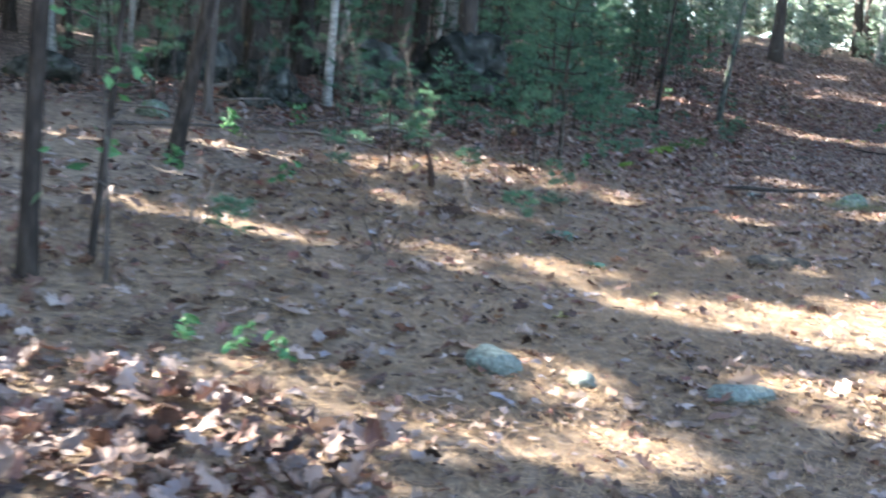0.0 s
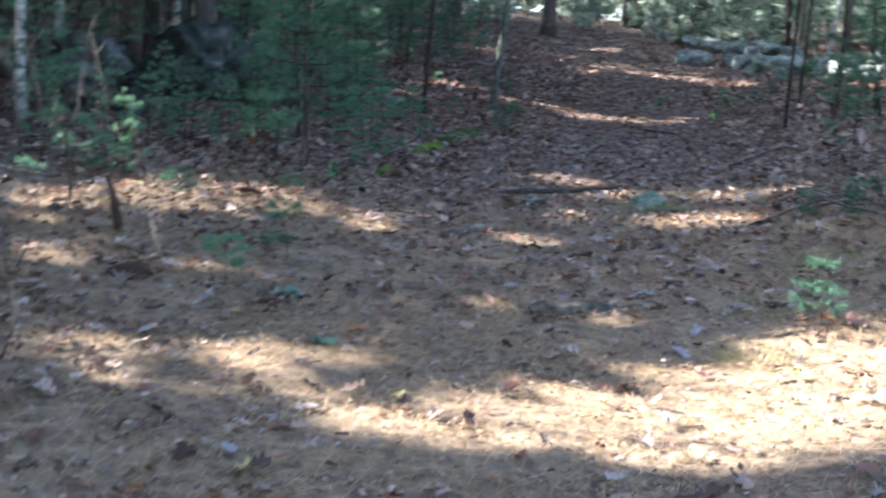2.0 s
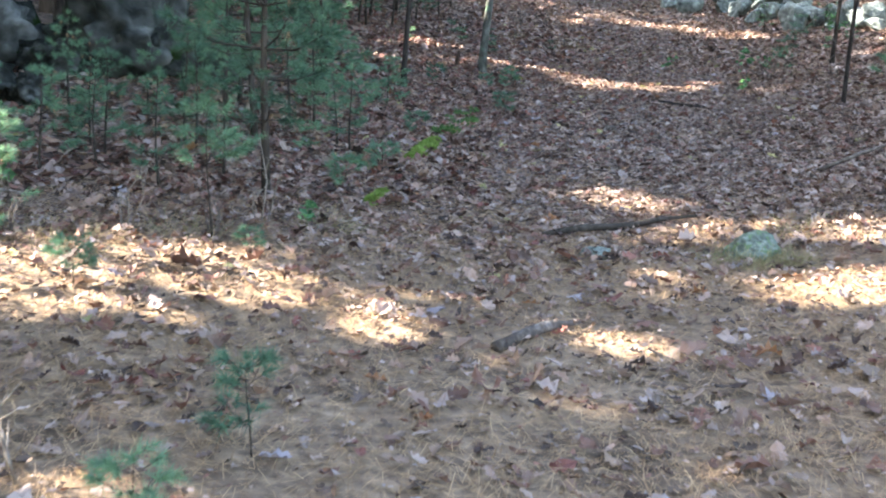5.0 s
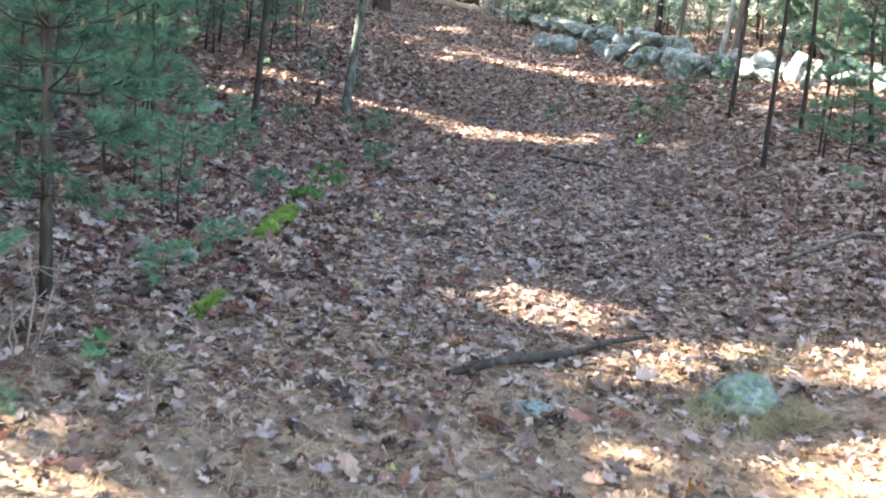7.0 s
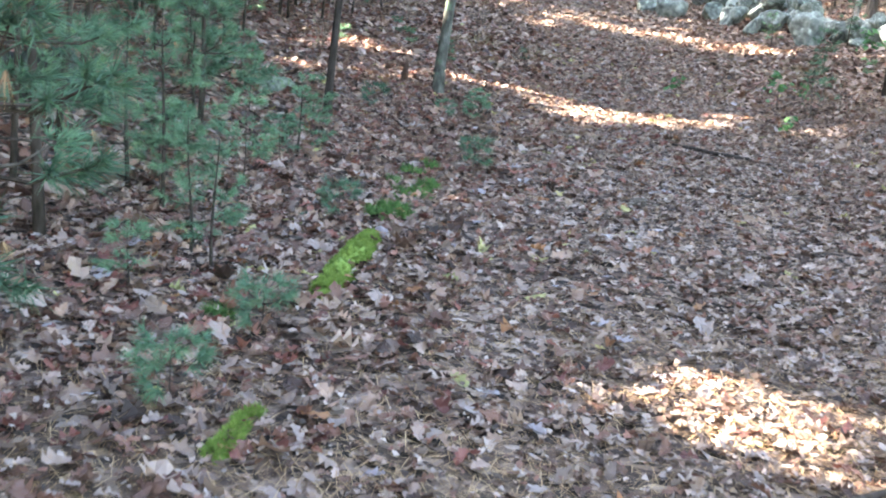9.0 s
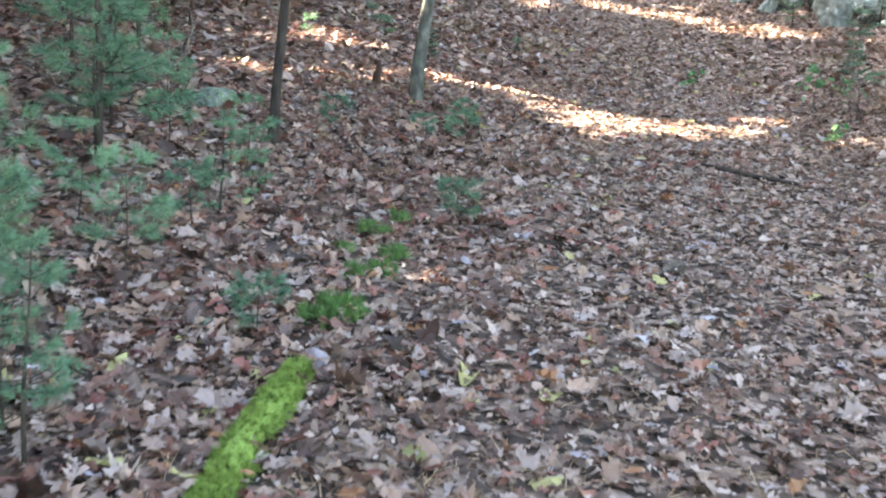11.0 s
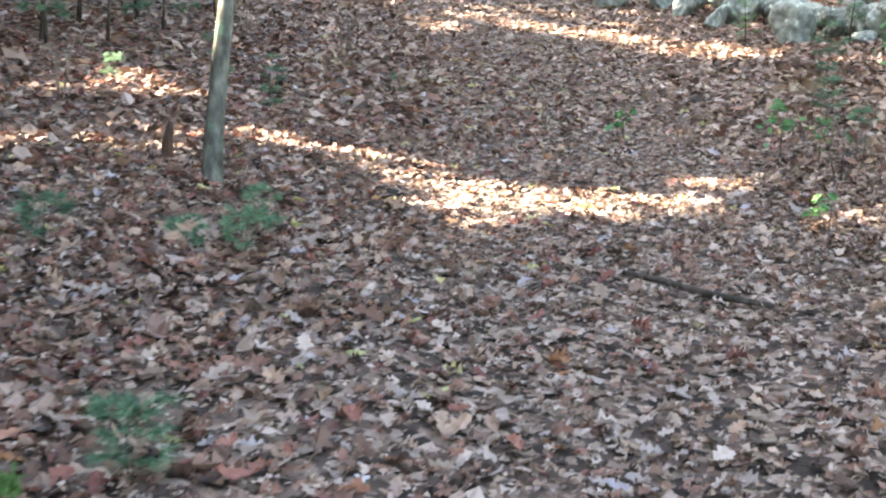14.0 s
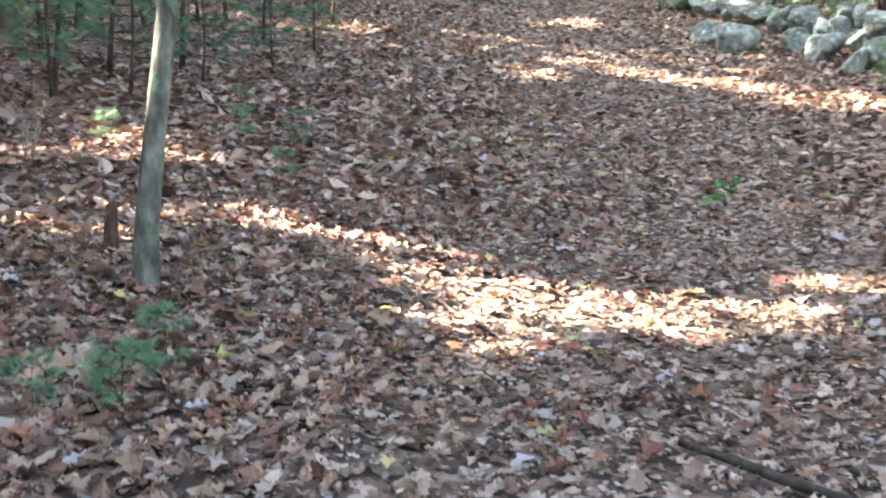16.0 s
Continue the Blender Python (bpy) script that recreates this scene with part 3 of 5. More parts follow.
def pine_parts(height, seed, bare=0.2, lush=1.0):
    """Trunk, branches, green tufts and withered tufts of a young white pine: loose whorls with brushes of needles at the twigs' ends."""
    rng = np.random.default_rng(seed)
    tall = height > 1
    steps = np.linspace(0, 1, 7)
    points = [(0.025 * height * math.sin(4 * f + seed) - 0.025 * height * math.sin(seed), 0.02 * height * math.sin(3 * f), height * f - 0.05 * (f == 0)) for f in steps]
    r = (0.006 + 0.0105 * height) * (1.0 if tall else 0.45)
    trunk = tube(points, [r * (1 - 0.8 * f) for f in steps], 8, 0.12, seed)
    branches, tufts, withered = [], [(Vector(points[-1]), Vector((0, 0, 1)))] * 2, []
    whorls = max(3, int(height / 0.27))
    for w in range(whorls):
        f = bare + (1 - bare) * (w + rng.uniform(0.2, 0.9)) / whorls
        base = Vector((np.interp(f, steps, [p[0] for p in points]), np.interp(f, steps, [p[1] for p in points]), height * f))
        for b in range(5):
            if rng.random() < 0.16:
                continue
            a = 1.2566 * b + rng.random() * 1.1 + w
            size = ((0.15 + 0.23 * height) * (1.06 - f) ** 0.7 if tall else 0.05 + 0.33 * height * (1.1 - f) ** 0.6) * rng.uniform(0.5, 1.2)
            way = Vector((math.cos(a), math.sin(a), rng.uniform(-0.15, 0.2) + 0.45 * f))
            tip = base + way * size + Vector((0, 0, 0.12 * size))
            mid = base + way * size * 0.5 - Vector((0, 0, 0.04 * size))
            wood = [tube([base, mid, tip], [r * 0.26, r * 0.18, 0.002], 4, 0, seed, False)]
            dead = tall and f < bare + 0.14 and rng.random() < 0.6
            twigs = max(2, int(size / (0.072 if tall else 0.045) * lush))
            for s in range(twigs):
                g = 0.3 + 0.7 * (s + rng.random()) / twigs
                root = base.lerp(mid, g * 2) if g < 0.5 else mid.lerp(tip, g * 2 - 1)
                side = Vector((-way.y, way.x, 0)) * (1 if (s + b) % 2 else -1)
                out = (way * 0.75 + side * rng.uniform(0.35, 1.0) + Vector((0, 0, rng.uniform(-0.1, 0.45)))).normalized()
                long = (0.32 * size * (1.15 - g) + 0.04) * rng.uniform(0.7, 1.3)
                end = root + out * long
                wood.append(tube([root, end], [r * 0.1 + 0.0008, 0.001], 3, 0, seed, False))
                if dead:
                    continue
                if tall and g < 0.5 and rng.random() < 0.22:
                    withered.append((end, (out * 0.5 - Vector((0, 0, 0.8))).normalized()))
                    continue
                for q in np.arange(long, max(long * 0.35, 0.02), -0.045 if tall else -0.03):
                    tufts.append((root + out * q, out))
            if not dead:
                tufts += [(tip, (tip - mid).normalized()), (mid.lerp(tip, 0.8), (tip - mid).normalized())]
            branches.append(merge(wood))
    low, high = (0.07, 0.135) if tall else (0.04, 0.085)
    brown = needles_on(withered, rng, 20, 0.05, 0.1, 0.0018, 0.02, 0.3) if withered else None
    return trunk, branches, needles_on(tufts, rng, 28 if lush > 0.6 else 16, low, high, (0.0028 if tall else 0.0017) if lush > 0.6 else 0.0036, 0.012, 0.42), brown


def pine_kind(name, height, seed, label, category, group, bare=0.2, lush=1.0, joined=False):
    t, b, n, brown = pine_parts(height, seed, bare, lush)
    root = empty(name, pose(0, 0, -50), label, category, group)
    part("trunk", mesh_of("trunk", *t, PINE_BARK, True), root)
    if joined:
        tagged(part("branching", mesh_of("branching", *merge(b), PINE_BARK), root), kind="stuff")
    for piece in () if joined else b:
        part("branch", mesh_of("branch", *piece, PINE_BARK), root)
    tagged(part("foliage", mesh_of("foliage", *n, NEEDLE), root), kind="stuff")
    if brown:
        tagged(part("withered_foliage", mesh_of("withered_foliage", *brown, STRAW), root, "rust-brown withered needles"), kind="stuff")
    return root


def spread_out(kinds, places):
    """The first of each kind is moved to its place, the others are copies."""
    used = set()
    for x, y, k, turn, size in places:
        m = stand(x, y, 0.0, turn, size)
        if k in used:
            ob = copy_thing(kinds[k], m)
            ob.scale = (size, size, size)
        else:
            used.add(k)
            kinds[k].matrix_basis = m


def saplings():
    tall = [pine_kind("pine_sapling", h, 40 + k, "young white pine with soft blue-green needles in leaf litter", "sapling", "pine saplings", b, lush)
            for k, (h, b, lush) in enumerate([(2.6, 0.12, 0.68), (1.9, 0.12, 0.75), (1.4, 0.12, 0.85), (2.2, 0.2, 0.68)])]
    rng = np.random.default_rng(8)
    places = [(1.42, 14.65, 0), (-0.45, 11.75, 2, 0.7), (0.3, 15.6, 2, 0.62), (-0.35, 14.6, 2, 0.6), (0.9, 16.4, 2, 0.7), (-1.2, 15.2, 3, 0.55), (0.7, 14.6, 1, 0.45), (-0.2, 13.3, 2, 0.5), (0.0, 16.6, 1, 0.5), (-0.9, 13.6, 1, 0.42), (1.5, 17.0, 0), (2.1, 17.8, 1, 0.6), (1.5, 19.4, 3), (2.5, 20.6, 1), (1.6, 21.2, 0),
              (-1.5, 17.2, 1), (-2.2, 15.2, 2), (2.6, 23.6, 3), (1.6, 24.3, 0), (3.2, 26.4, 1), (2.2, 28.0, 0), (4.3, 29.8, 3), (5.4, 32.0, 0), (6.4, 34.6, 1), (3.4, 31.8, 0),
              (-0.2, 23.2, 3), (-2.6, 19.5, 0), (-3.4, 17.0, 1), (0.9, 21.6, 1), (7.6, 37.5, 0), (5.6, 36.2, 3), (0.6, 25.6, 0), (-1.6, 22.2, 0), (4.2, 34.0, 0), (4.35, 29.2, 1, 0.8), (4.95, 29.9, 1, 0.8), (5.6, 30.9, 1, 0.7), (6.4, 32.4, 1, 0.7), (7.0, 34.0, 1, 0.8), (4.7, 31.0, 0, 0.8), (3.5, 27.2, 1, 0.8), (2.9, 25.4, 1, 0.8), (2.3, 24.6, 2), (3.9, 32.6, 0), (4.9, 35.2, 0), (2.9, 30.2, 0), (2.2, 26.2, 1), (6.0, 36.8, 0), (1.0, 27.0, 0), (3.4, 28.6, 1),
              (-3.2, 14.0, 2), (-4.4, 16.0, 1), (-5.0, 19.0, 0), (-4.2, 21.5, 3), (-6.2, 22.5, 0), (-3.0, 24.5, 0), (-5.4, 25.5, 3), (-1.2, 25.4, 1), (-7.4, 24.5, 0), (-2.2, 28.5, 0), (1.0, 29.5, 0), (-4.6, 29.0, 0), (9.9, 19.2, 1), (9.55, 19.6, 1, 0.6), (9.9, 20.6, 2, 0.7), (10.6, 20.6, 0), (9.0, 15.6, 2), (11.9, 23.4, 3), (12.4, 21.0, 0), (8.4, 13.6, 1), (13.0, 24.6, 2), (10.2, 16.8, 0), (11.4, 18.6, 3), (11.0, 19.6, 1, 0.7), (12.0, 20.2, 0, 0.8), (8.7, 14.9, 1, 0.6), (10.0, 18.0, 2), (15.6, 27.0, 1), (17.0, 31.0, 0), (16.4, 24.0, 3),
              (2.28, 16.66, 2, 0.5), (3.12, 19.7, 2, 0.4), (2.5, 21.2, 2, 0.7), (1.93, 18.3, 2, 0.7), (1.15, 15.2, 2, 0.6), (2.6, 21.9, 2, 0.7), (0.26, 15.3, 1, 0.4), (-0.1, 14.9, 2, 0.55),
              (0.18, 16.0, 1, 0.42), (0.98, 16.3, 2, 0.7), (2.2, 16.9, 2, 0.5), (0.6, 17.4, 2, 0.5), (1.3, 18.2, 1, 0.8), (-0.6, 16.2, 2, 0.5), (7.93, 16.2, 2, 0.7), (9.6, 20.1, 2, 0.8), (14.0, 30.0, 2, 0.6), (13.4, 31.5, 2, 0.5)]
    spread_out(tall, [(x, y, k, rng.uniform(0, 360), rng.uniform(0.9, 1.1) * (own[0] if own else 1.0)) for x, y, k, *own in places])
    tall[0].matrix_basis = pose(1.42, 14.65, floor_at(1.42, 14.65), 0, 6, 35)
    lone = pine_kind("pine_sapling", 0.8, 58, "small white pine with a bare stem and bright green sunlit tufts", "sapling", "pine saplings", 0.5, 1.3)
    lone.matrix_basis = stand(1.00, 13.18, 0.0, 60)
    small = [pine_kind("pine_seedling", h, 60 + k, "small white pine seedling in dead leaves", "seedling", "pine seedlings", 0.25, 1.0, True) for k, h in enumerate((0.28, 0.4, 0.6))]
    places = [(6.1, 26.76, 1), (7.5, 27.9, 1), (5.25, 22.5, 0), (6.3, 27.6, 2), (2.95, 21.26, 2), (2.95, 19.3, 1), (2.4, 19.35, 2), (1.02, 10.10, 1), (0.65, 9.53, 0),
              (3.58, 8.21, 2), (2.1, 18.1, 2), (1.9, 16.2, 1), (2.4, 15.7, 0), (3.0, 22.6, 2), (3.35, 20.2, 1), (2.6, 18.4, 2), (3.4, 20.9, 2), (3.1, 17.9, 0), (4.5, 19.9, 0), (1.2, 12.9, 0), (-0.2, 12.9, 1), (-0.9, 10.6, 1),
              (0.3, 12.2, 0), (10.4, 24.6, 1), (11.0, 26.0, 2), (12.2, 26.5, 1), (12.6, 28.4, 2), (12.9, 27.0, 2), (11.9, 27.4, 1), (8.4, 18.0, 1), (7.9, 16.6, 0), (-1.2, 7.4, 0), (2.0, 14.9, 0), (4.9, 27.6, 1), (5.9, 29.0, 1), (5.0, 11.4, 1), (5.25, 11.0, 1), (5.55, 11.5, 0), (6.6, 11.3, 1)]
    more = np.random.default_rng(81)
    for i in range(4):
        y = more.uniform(17.5, 29)
        places.append((float(trail(y)) - more.uniform(1.9, 4.4), y, i % 2))
    spread_out(small, [(x, y, k, rng.uniform(0, 360), rng.uniform(0.55, 0.95)) for x, y, k in places])


saplings()


# ---- stone wall ----
# the wall's stones that show singly: place, height of the middle over the ground, width and height
HEAP = [(14.95, 37.08, 0.18, 0.49, 0.41), (14.66, 35.40, 0.23, 0.48, 0.52), (14.01, 33.38, 0.17, 0.34, 0.39), (14.46, 33.38, 0.22, 0.50, 0.50), (14.77, 34.56, 0.33, 0.46, 0.29), (15.12, 35.89, 0.42, 0.29, 0.27), (15.84, 38.36, 0.36, 0.50, 0.46),
        (16.40, 40.18, 0.38, 0.32, 0.35), (15.30, 36.04, 0.60, 0.35, 0.25), (15.15, 35.28, 0.56, 0.24, 0.30), (14.92, 34.31, 0.50, 0.55, 0.29), (16.36, 40.72, 0.21, 0.38, 0.35), (16.71, 42.28, 0.23, 0.51, 0.32), (17.43, 46.48, 0.20, 0.71, 0.49),
        (16.88, 43.51, 0.37, 0.62, 0.31), (16.89, 44.04, 0.20, 0.28, 0.23), (17.51, 48.28, 0.16, 0.62, 0.39), (17.51, 49.6, 0.12, 0.54, 0.34)]
LOW_END = [(13.8, 30.95, 0.22, 0.56, 0.54), (14.22, 30.57, 0.12, 0.36, 0.29), (14.27, 30.13, 0.29, 0.46, 0.32), (14.33, 29.72, 0.39, 0.32, 0.28), (14.07, 29.77, 0.08, 0.28, 0.21), (14.58, 29.95, 0.10, 0.25, 0.25), (14.16, 29.03, 0.25, 0.48, 0.29),
           (14.33, 28.74, 0.36, 0.33, 0.33), (14.13, 28.32, 0.15, 0.37, 0.28), (14.33, 27.70, 0.22, 0.50, 0.50), (13.94, 26.68, 0.19, 0.35, 0.44), (14.55, 27.06, 0.18, 0.41, 0.36), (14.70, 26.72, 0.32, 0.36, 0.27)]


def stone_wall():
    root = empty("stone_wall", stand(14.2, 32.0), "old tumbled wall of rounded lichen-grey fieldstones", "stone wall")
    shapes = [rock_mesh("stone", STONE, 3 + k, (1, 0.9, 1), 0.3, 4, 0.5) for k in range(10)]
    rng = np.random.default_rng(21)
    inverse = root.matrix_basis.inverted()
    def lay(x, y, z, width, height, tip):
        ob = part("stone", shapes[int(rng.integers(10))], root)
        ob.matrix_basis = inverse @ pose(x, y, floor_at(x, y) + z, rng.uniform(-tip, tip), rng.uniform(-tip, tip), rng.uniform(0, 360)) @ Matrix.Diagonal((1.2 * width, 1.2 * width, 1.2 * height, 1))
    for x, y, z, width, height in HEAP + LOW_END:
        lay(x, y, z, width, height, 14)
    # the stones behind those, and the stretch that runs on behind the bank
    line_y = [20.0, 25.0, 27.0, 29.0, 30.5, 33.1, 35.0, 36.8, 40.0, 46.0, 50.0]
    line_x = [14.6, 14.5, 14.4, 14.1, 14.2, 14.6, 15.0, 15.3, 16.2, 17.5, 17.7]
    y = 20.0
    while y < 50.0:
        size = rng.uniform(0.34, 0.56)
        x = float(np.interp(y, line_y, line_x)) + rng.uniform(-0.06, 0.06)
        lay(x + 0.35, y, 0.16, size, size * 0.75, 18)
        if y < 26.4:
            lay(x, y + 0.2, 0.17, size, size * 0.8, 18)
            if rng.random() < 0.5:
                lay(x + 0.15, y + 0.1, 0.45, size * 0.8, size * 0.6, 18)
        elif 33.0 < y < 36.5:
            lay(x + 0.4, y, 0.42, size * 0.85, size * 0.6, 18)
        y += size * 1.05


stone_wall()


def rock(name, x, y, size, mat, seed, squash, label, sink=0.35, turn=0.0, rough=0.25, category="rock"):
    ob = new(name, rock_mesh(name, mat, seed, squash, rough, 4))
    ob.matrix_world = pose(x, y, floor_at(x, y) + size * squash[2] * (0.5 - sink), 0, 0, turn) @ Matrix.Scale(size, 4)
    return tagged(ob, label, category)


rock("rock", 0.31, 5.55, 0.235, TRAIL_STONE, 31, (1, 0.8, 0.75), "rounded blue-grey stone half sunk in pine needles", 0.4)
rock("rock", 0.72, 5.5, 0.13, TRAIL_STONE, 32, (1, 0.8, 0.6), "small pale stone sunk in pine needles", 0.3)
rock("rock", 1.45, 5.58, 0.27, TRAIL_STONE, 33, (1.1, 0.6, 0.42), "long low blue-grey stone in sunlit needles", 0.32, 10)
rock("rock", 2.52, 9.05, 0.42, BROWN_STONE, 34, (1.1, 0.45, 0.32), "dark flat stone half buried in the trail", 0.2, 5)
rock("rock", 4.40, 13.3, 0.34, MOSSY_STONE, 35, (1.1, 0.85, 0.72), "mossy rounded stone with grass around it", 0.36)
rock("rock", 3.32, 13.2, 0.2, TRAIL_STONE, 36, (1, 0.7, 0.45), "low grey stone in the leaf litter", 0.1)
rock("rock", 3.42, 23.0, 0.34, MOSSY_STONE, 37, (1, 0.8, 0.8), "grey mossy stone among dead leaves", 0.35)
rock("rock", 5.53, 19.15, 0.17, DEAD_WOOD, 38, (1.5, 0.55, 0.5), "grey-brown stone lying in dead oak leaves", 0.05, 30)
rock("rock", 3.27, 17.58, 0.11, PALE_LEAF, 39, (1, 0.9, 0.9), "pale stone at the end of a mossy log", 0.3)
rock("boulder", 14.46, 38.15, 0.78, STONE, 40, (1.1, 0.9, 0.85), "big lichen-grey boulder before the stone wall", 0.25, 0, 0.3, "boulder")
rock("boulder", 14.39, 39.2, 0.6, STONE, 41, (1, 0.9, 0.9), "lichen-grey boulder before the stone wall", 0.25, 0, 0.3, "boulder")
rock("rock", -2.96, 13.02, 0.36, MOSSY_STONE, 45, (1, 0.8, 0.6), "moss-topped rock at the foot of a leaning tree", 0.3)
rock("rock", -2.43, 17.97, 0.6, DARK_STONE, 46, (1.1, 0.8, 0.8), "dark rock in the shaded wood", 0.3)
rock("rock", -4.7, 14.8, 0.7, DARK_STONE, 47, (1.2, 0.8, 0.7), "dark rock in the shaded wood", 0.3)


def ledge(x, y, size, seed, label):
    """An outcrop of several dark broken rocks."""
    rng = np.random.default_rng(seed)
    root = empty("ledge", stand(x, y), label, "boulder", "dark ledges")
    for k in range(6):
        s = size * (1.0 if k == 0 else rng.uniform(0.35, 0.7))
        px, py = (0, 0) if k == 0 else (rng.uniform(-0.75, 0.75) * size, rng.uniform(-0.45, 0.3) * size)
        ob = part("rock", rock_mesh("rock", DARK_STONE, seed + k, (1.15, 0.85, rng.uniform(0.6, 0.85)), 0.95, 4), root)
        ob.matrix_basis = pose(px, py, floor_at(x + px, y + py) - floor_at(x, y) + 0.25 * s, rng.uniform(-12, 12), rng.uniform(-15, 15), rng.uniform(0, 360)) @ Matrix.Scale(s, 4)


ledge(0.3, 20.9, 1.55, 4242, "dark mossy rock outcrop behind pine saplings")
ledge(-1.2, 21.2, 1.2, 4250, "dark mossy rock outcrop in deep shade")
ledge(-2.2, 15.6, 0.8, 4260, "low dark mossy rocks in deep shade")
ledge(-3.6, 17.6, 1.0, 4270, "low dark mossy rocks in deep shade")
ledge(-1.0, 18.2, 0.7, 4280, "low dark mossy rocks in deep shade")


# ---- dead wood ----
def stick(name, points, radii, mat, label, category="branch", lift=0.0, seed=1, sides=8):
    x, y = points[0][0], points[0][1]
    root = stand(x, y)
    pts = [(px - x, py - y, floor_at(px, py) + pz + lift + float(lumps(px, py)) - floor_at(x, y)) for px, py, pz in points]
    ob = new(name, mesh_of(name, *tube(pts, radii, sides, 0.16, seed), mat, True))
    ob.matrix_world = root
    return tagged(ob, label, category)


stick("fallen_branch", [(3.12, 13.68, 0.02), (3.45, 13.87, 0.03), (3.8, 14.0, 0.02), (4.15, 14.2, 0.03), (4.46, 14.32, 0.02)], [0.017, 0.026, 0.024, 0.018, 0.010], PINE_BARK, "dark brown fallen branch lying across the trail", lift=0.024)
stick("fallen_branch", [(6.25, 15.85, 0.06), (6.55, 15.75, 0.16), (6.8, 15.7, 0.2), (7.2, 15.6, 0.12)], [0.02, 0.018, 0.015, 0.01], DEAD_WOOD, "thin arched dead branch on the bank")
stick("fallen_branch", [(7.2, 22.18, 0.02), (7.33, 21.98, 0.03), (7.45, 21.78, 0.02), (7.66, 21.46, 0.02)], [0.013, 0.019, 0.02, 0.014], SAPLING_BARK, "dark fallen stick in dead oak leaves", lift=0.03)
stick("fallen_branch", [(2.2, 11.35, 0.02), (2.5, 11.6, 0.05), (2.75, 11.8, 0.03)], [0.03, 0.03, 0.012], DEAD_WOOD, "short weathered stick in pine needles")
stick("broken_stub", [(-0.02, 10.75, -0.05), (-0.05, 10.75, 0.12), (-0.07, 10.75, 0.24), (-0.11, 10.76, 0.36)], [0.04, 0.03, 0.024, 0.012], RED_ROT, "dark broken stub standing in pine needles", "stump")
stick("broken_stub", [(5.08, 24.8, -0.05), (5.08, 24.8, 0.14), (5.1, 24.8, 0.27)], [0.045, 0.038, 0.018], RED_ROT, "rotten reddish stub beside a leaning tree", "stump")
rock("stump", 0.11, 9.5, 0.22, RED_ROT, 44, (1.1, 0.8, 0.5), "rotten dark stump remnant in pine needles", 0.3, 20, 0.4, "stump")


wood_rng = np.random.default_rng(52)
for k in range(14):
    y = wood_rng.uniform(11.5, 20)
    x, a, n = y * wood_rng.uniform(-0.33, -0.06), wood_rng.uniform(-0.7, 0.7), wood_rng.uniform(0.5, 1.5)
    r = wood_rng.uniform(0.012, 0.03)
    stick("fallen_branch", [(x, y, 0.03), (x + 0.5 * n * math.cos(a), y + 0.5 * n * math.sin(a), 0.06 + 0.1 * wood_rng.random()), (x + n * math.cos(a), y + n * math.sin(a), 0.05 + 0.3 * wood_rng.random())],
          [r, r * 0.9, r * 0.4], PALE_TWIG if k % 3 == 0 else DEAD_WOOD, "dead branch lying on the shaded forest floor", lift=r, seed=k)


def mossy_log():
    stick("mossy_log", [(2.74, 16.3, 0.0), (2.88, 16.65, 0.03), (3.06, 17.1, 0.04), (3.21, 17.47, 0.03)], [0.045, 0.06, 0.056, 0.038], MOSS, "fallen log covered in bright green moss", "log", 0.0, 3, 10)
    stick("mossy_log", [(2.1, 14.5, -0.03), (2.16, 14.6, 0.0), (2.24, 14.8, 0.0), (2.3, 14.9, -0.04)], [0.02, 0.028, 0.024, 0.012], MOSS, "sunken end of a rotten log covered in green moss", "log", 0.0, 5, 10)


mossy_log()


# ---- undergrowth ----
def leafy_kind(name, label, category, group, height, leaves, size, mat, seed, spread=0.35, low=0.3, joined=False):
    """A bush or young broadleaf: a stem, a few twigs and loose leaves."""
    rng = np.random.default_rng(seed)
    root = empty(name, pose(0, 0, -50), label, category, group)
    bend = rng.uniform(-0.08, 0.08, 2)
    points = [(bend[0] * h * h / height, bend[1] * h * h / height, h - 0.03) for h in np.linspace(0, height, 6)]
    r = 0.003 + 0.009 * height
    part("stem", mesh_of("stem", *tube(points, [r * (1 - 0.85 * f) for f in np.linspace(0, 1, 6)], 6, 0.08, seed), BARK, True), root)
    centres, wood = [], []
    twigs = 5 + int(height * 3)
    for k in range(twigs):
        f = low + (1 - low) * (k + rng.random()) / twigs
        base = Vector((np.interp(f * height, [p[2] for p in points], [p[0] for p in points]), np.interp(f * height, [p[2] for p in points], [p[1] for p in points]), f * height))
        a, reach = rng.random() * 6.283, spread * height * rng.uniform(0.5, 1.2) * (1.2 - 0.7 * f)
        tip = base + Vector((math.cos(a) * reach, math.sin(a) * reach, reach * rng.uniform(0.0, 0.6)))
        wood.append(tube([base, (base + tip) / 2 + Vector((0, 0, 0.04 * reach)), tip], [r * 0.35, r * 0.22, 0.001], 4, 0, seed, False))
        n = max(1, leaves // twigs)
        for q in range(n):
            centres.append(base.lerp(tip, rng.uniform(0.25, 1.05)) + Vector(rng.normal(size=3) * 0.18 * reach))
    if joined:
        tagged(part("twiggery", mesh_of("twiggery", *merge(wood), BARK), root), kind="stuff")
    for piece in () if joined else wood:
        part("twig", mesh_of("twig", *piece, BARK), root)
    tagged(part("foliage", spray_mesh("foliage", np.array(centres), size, mat, rng), root), kind="stuff")
    return root


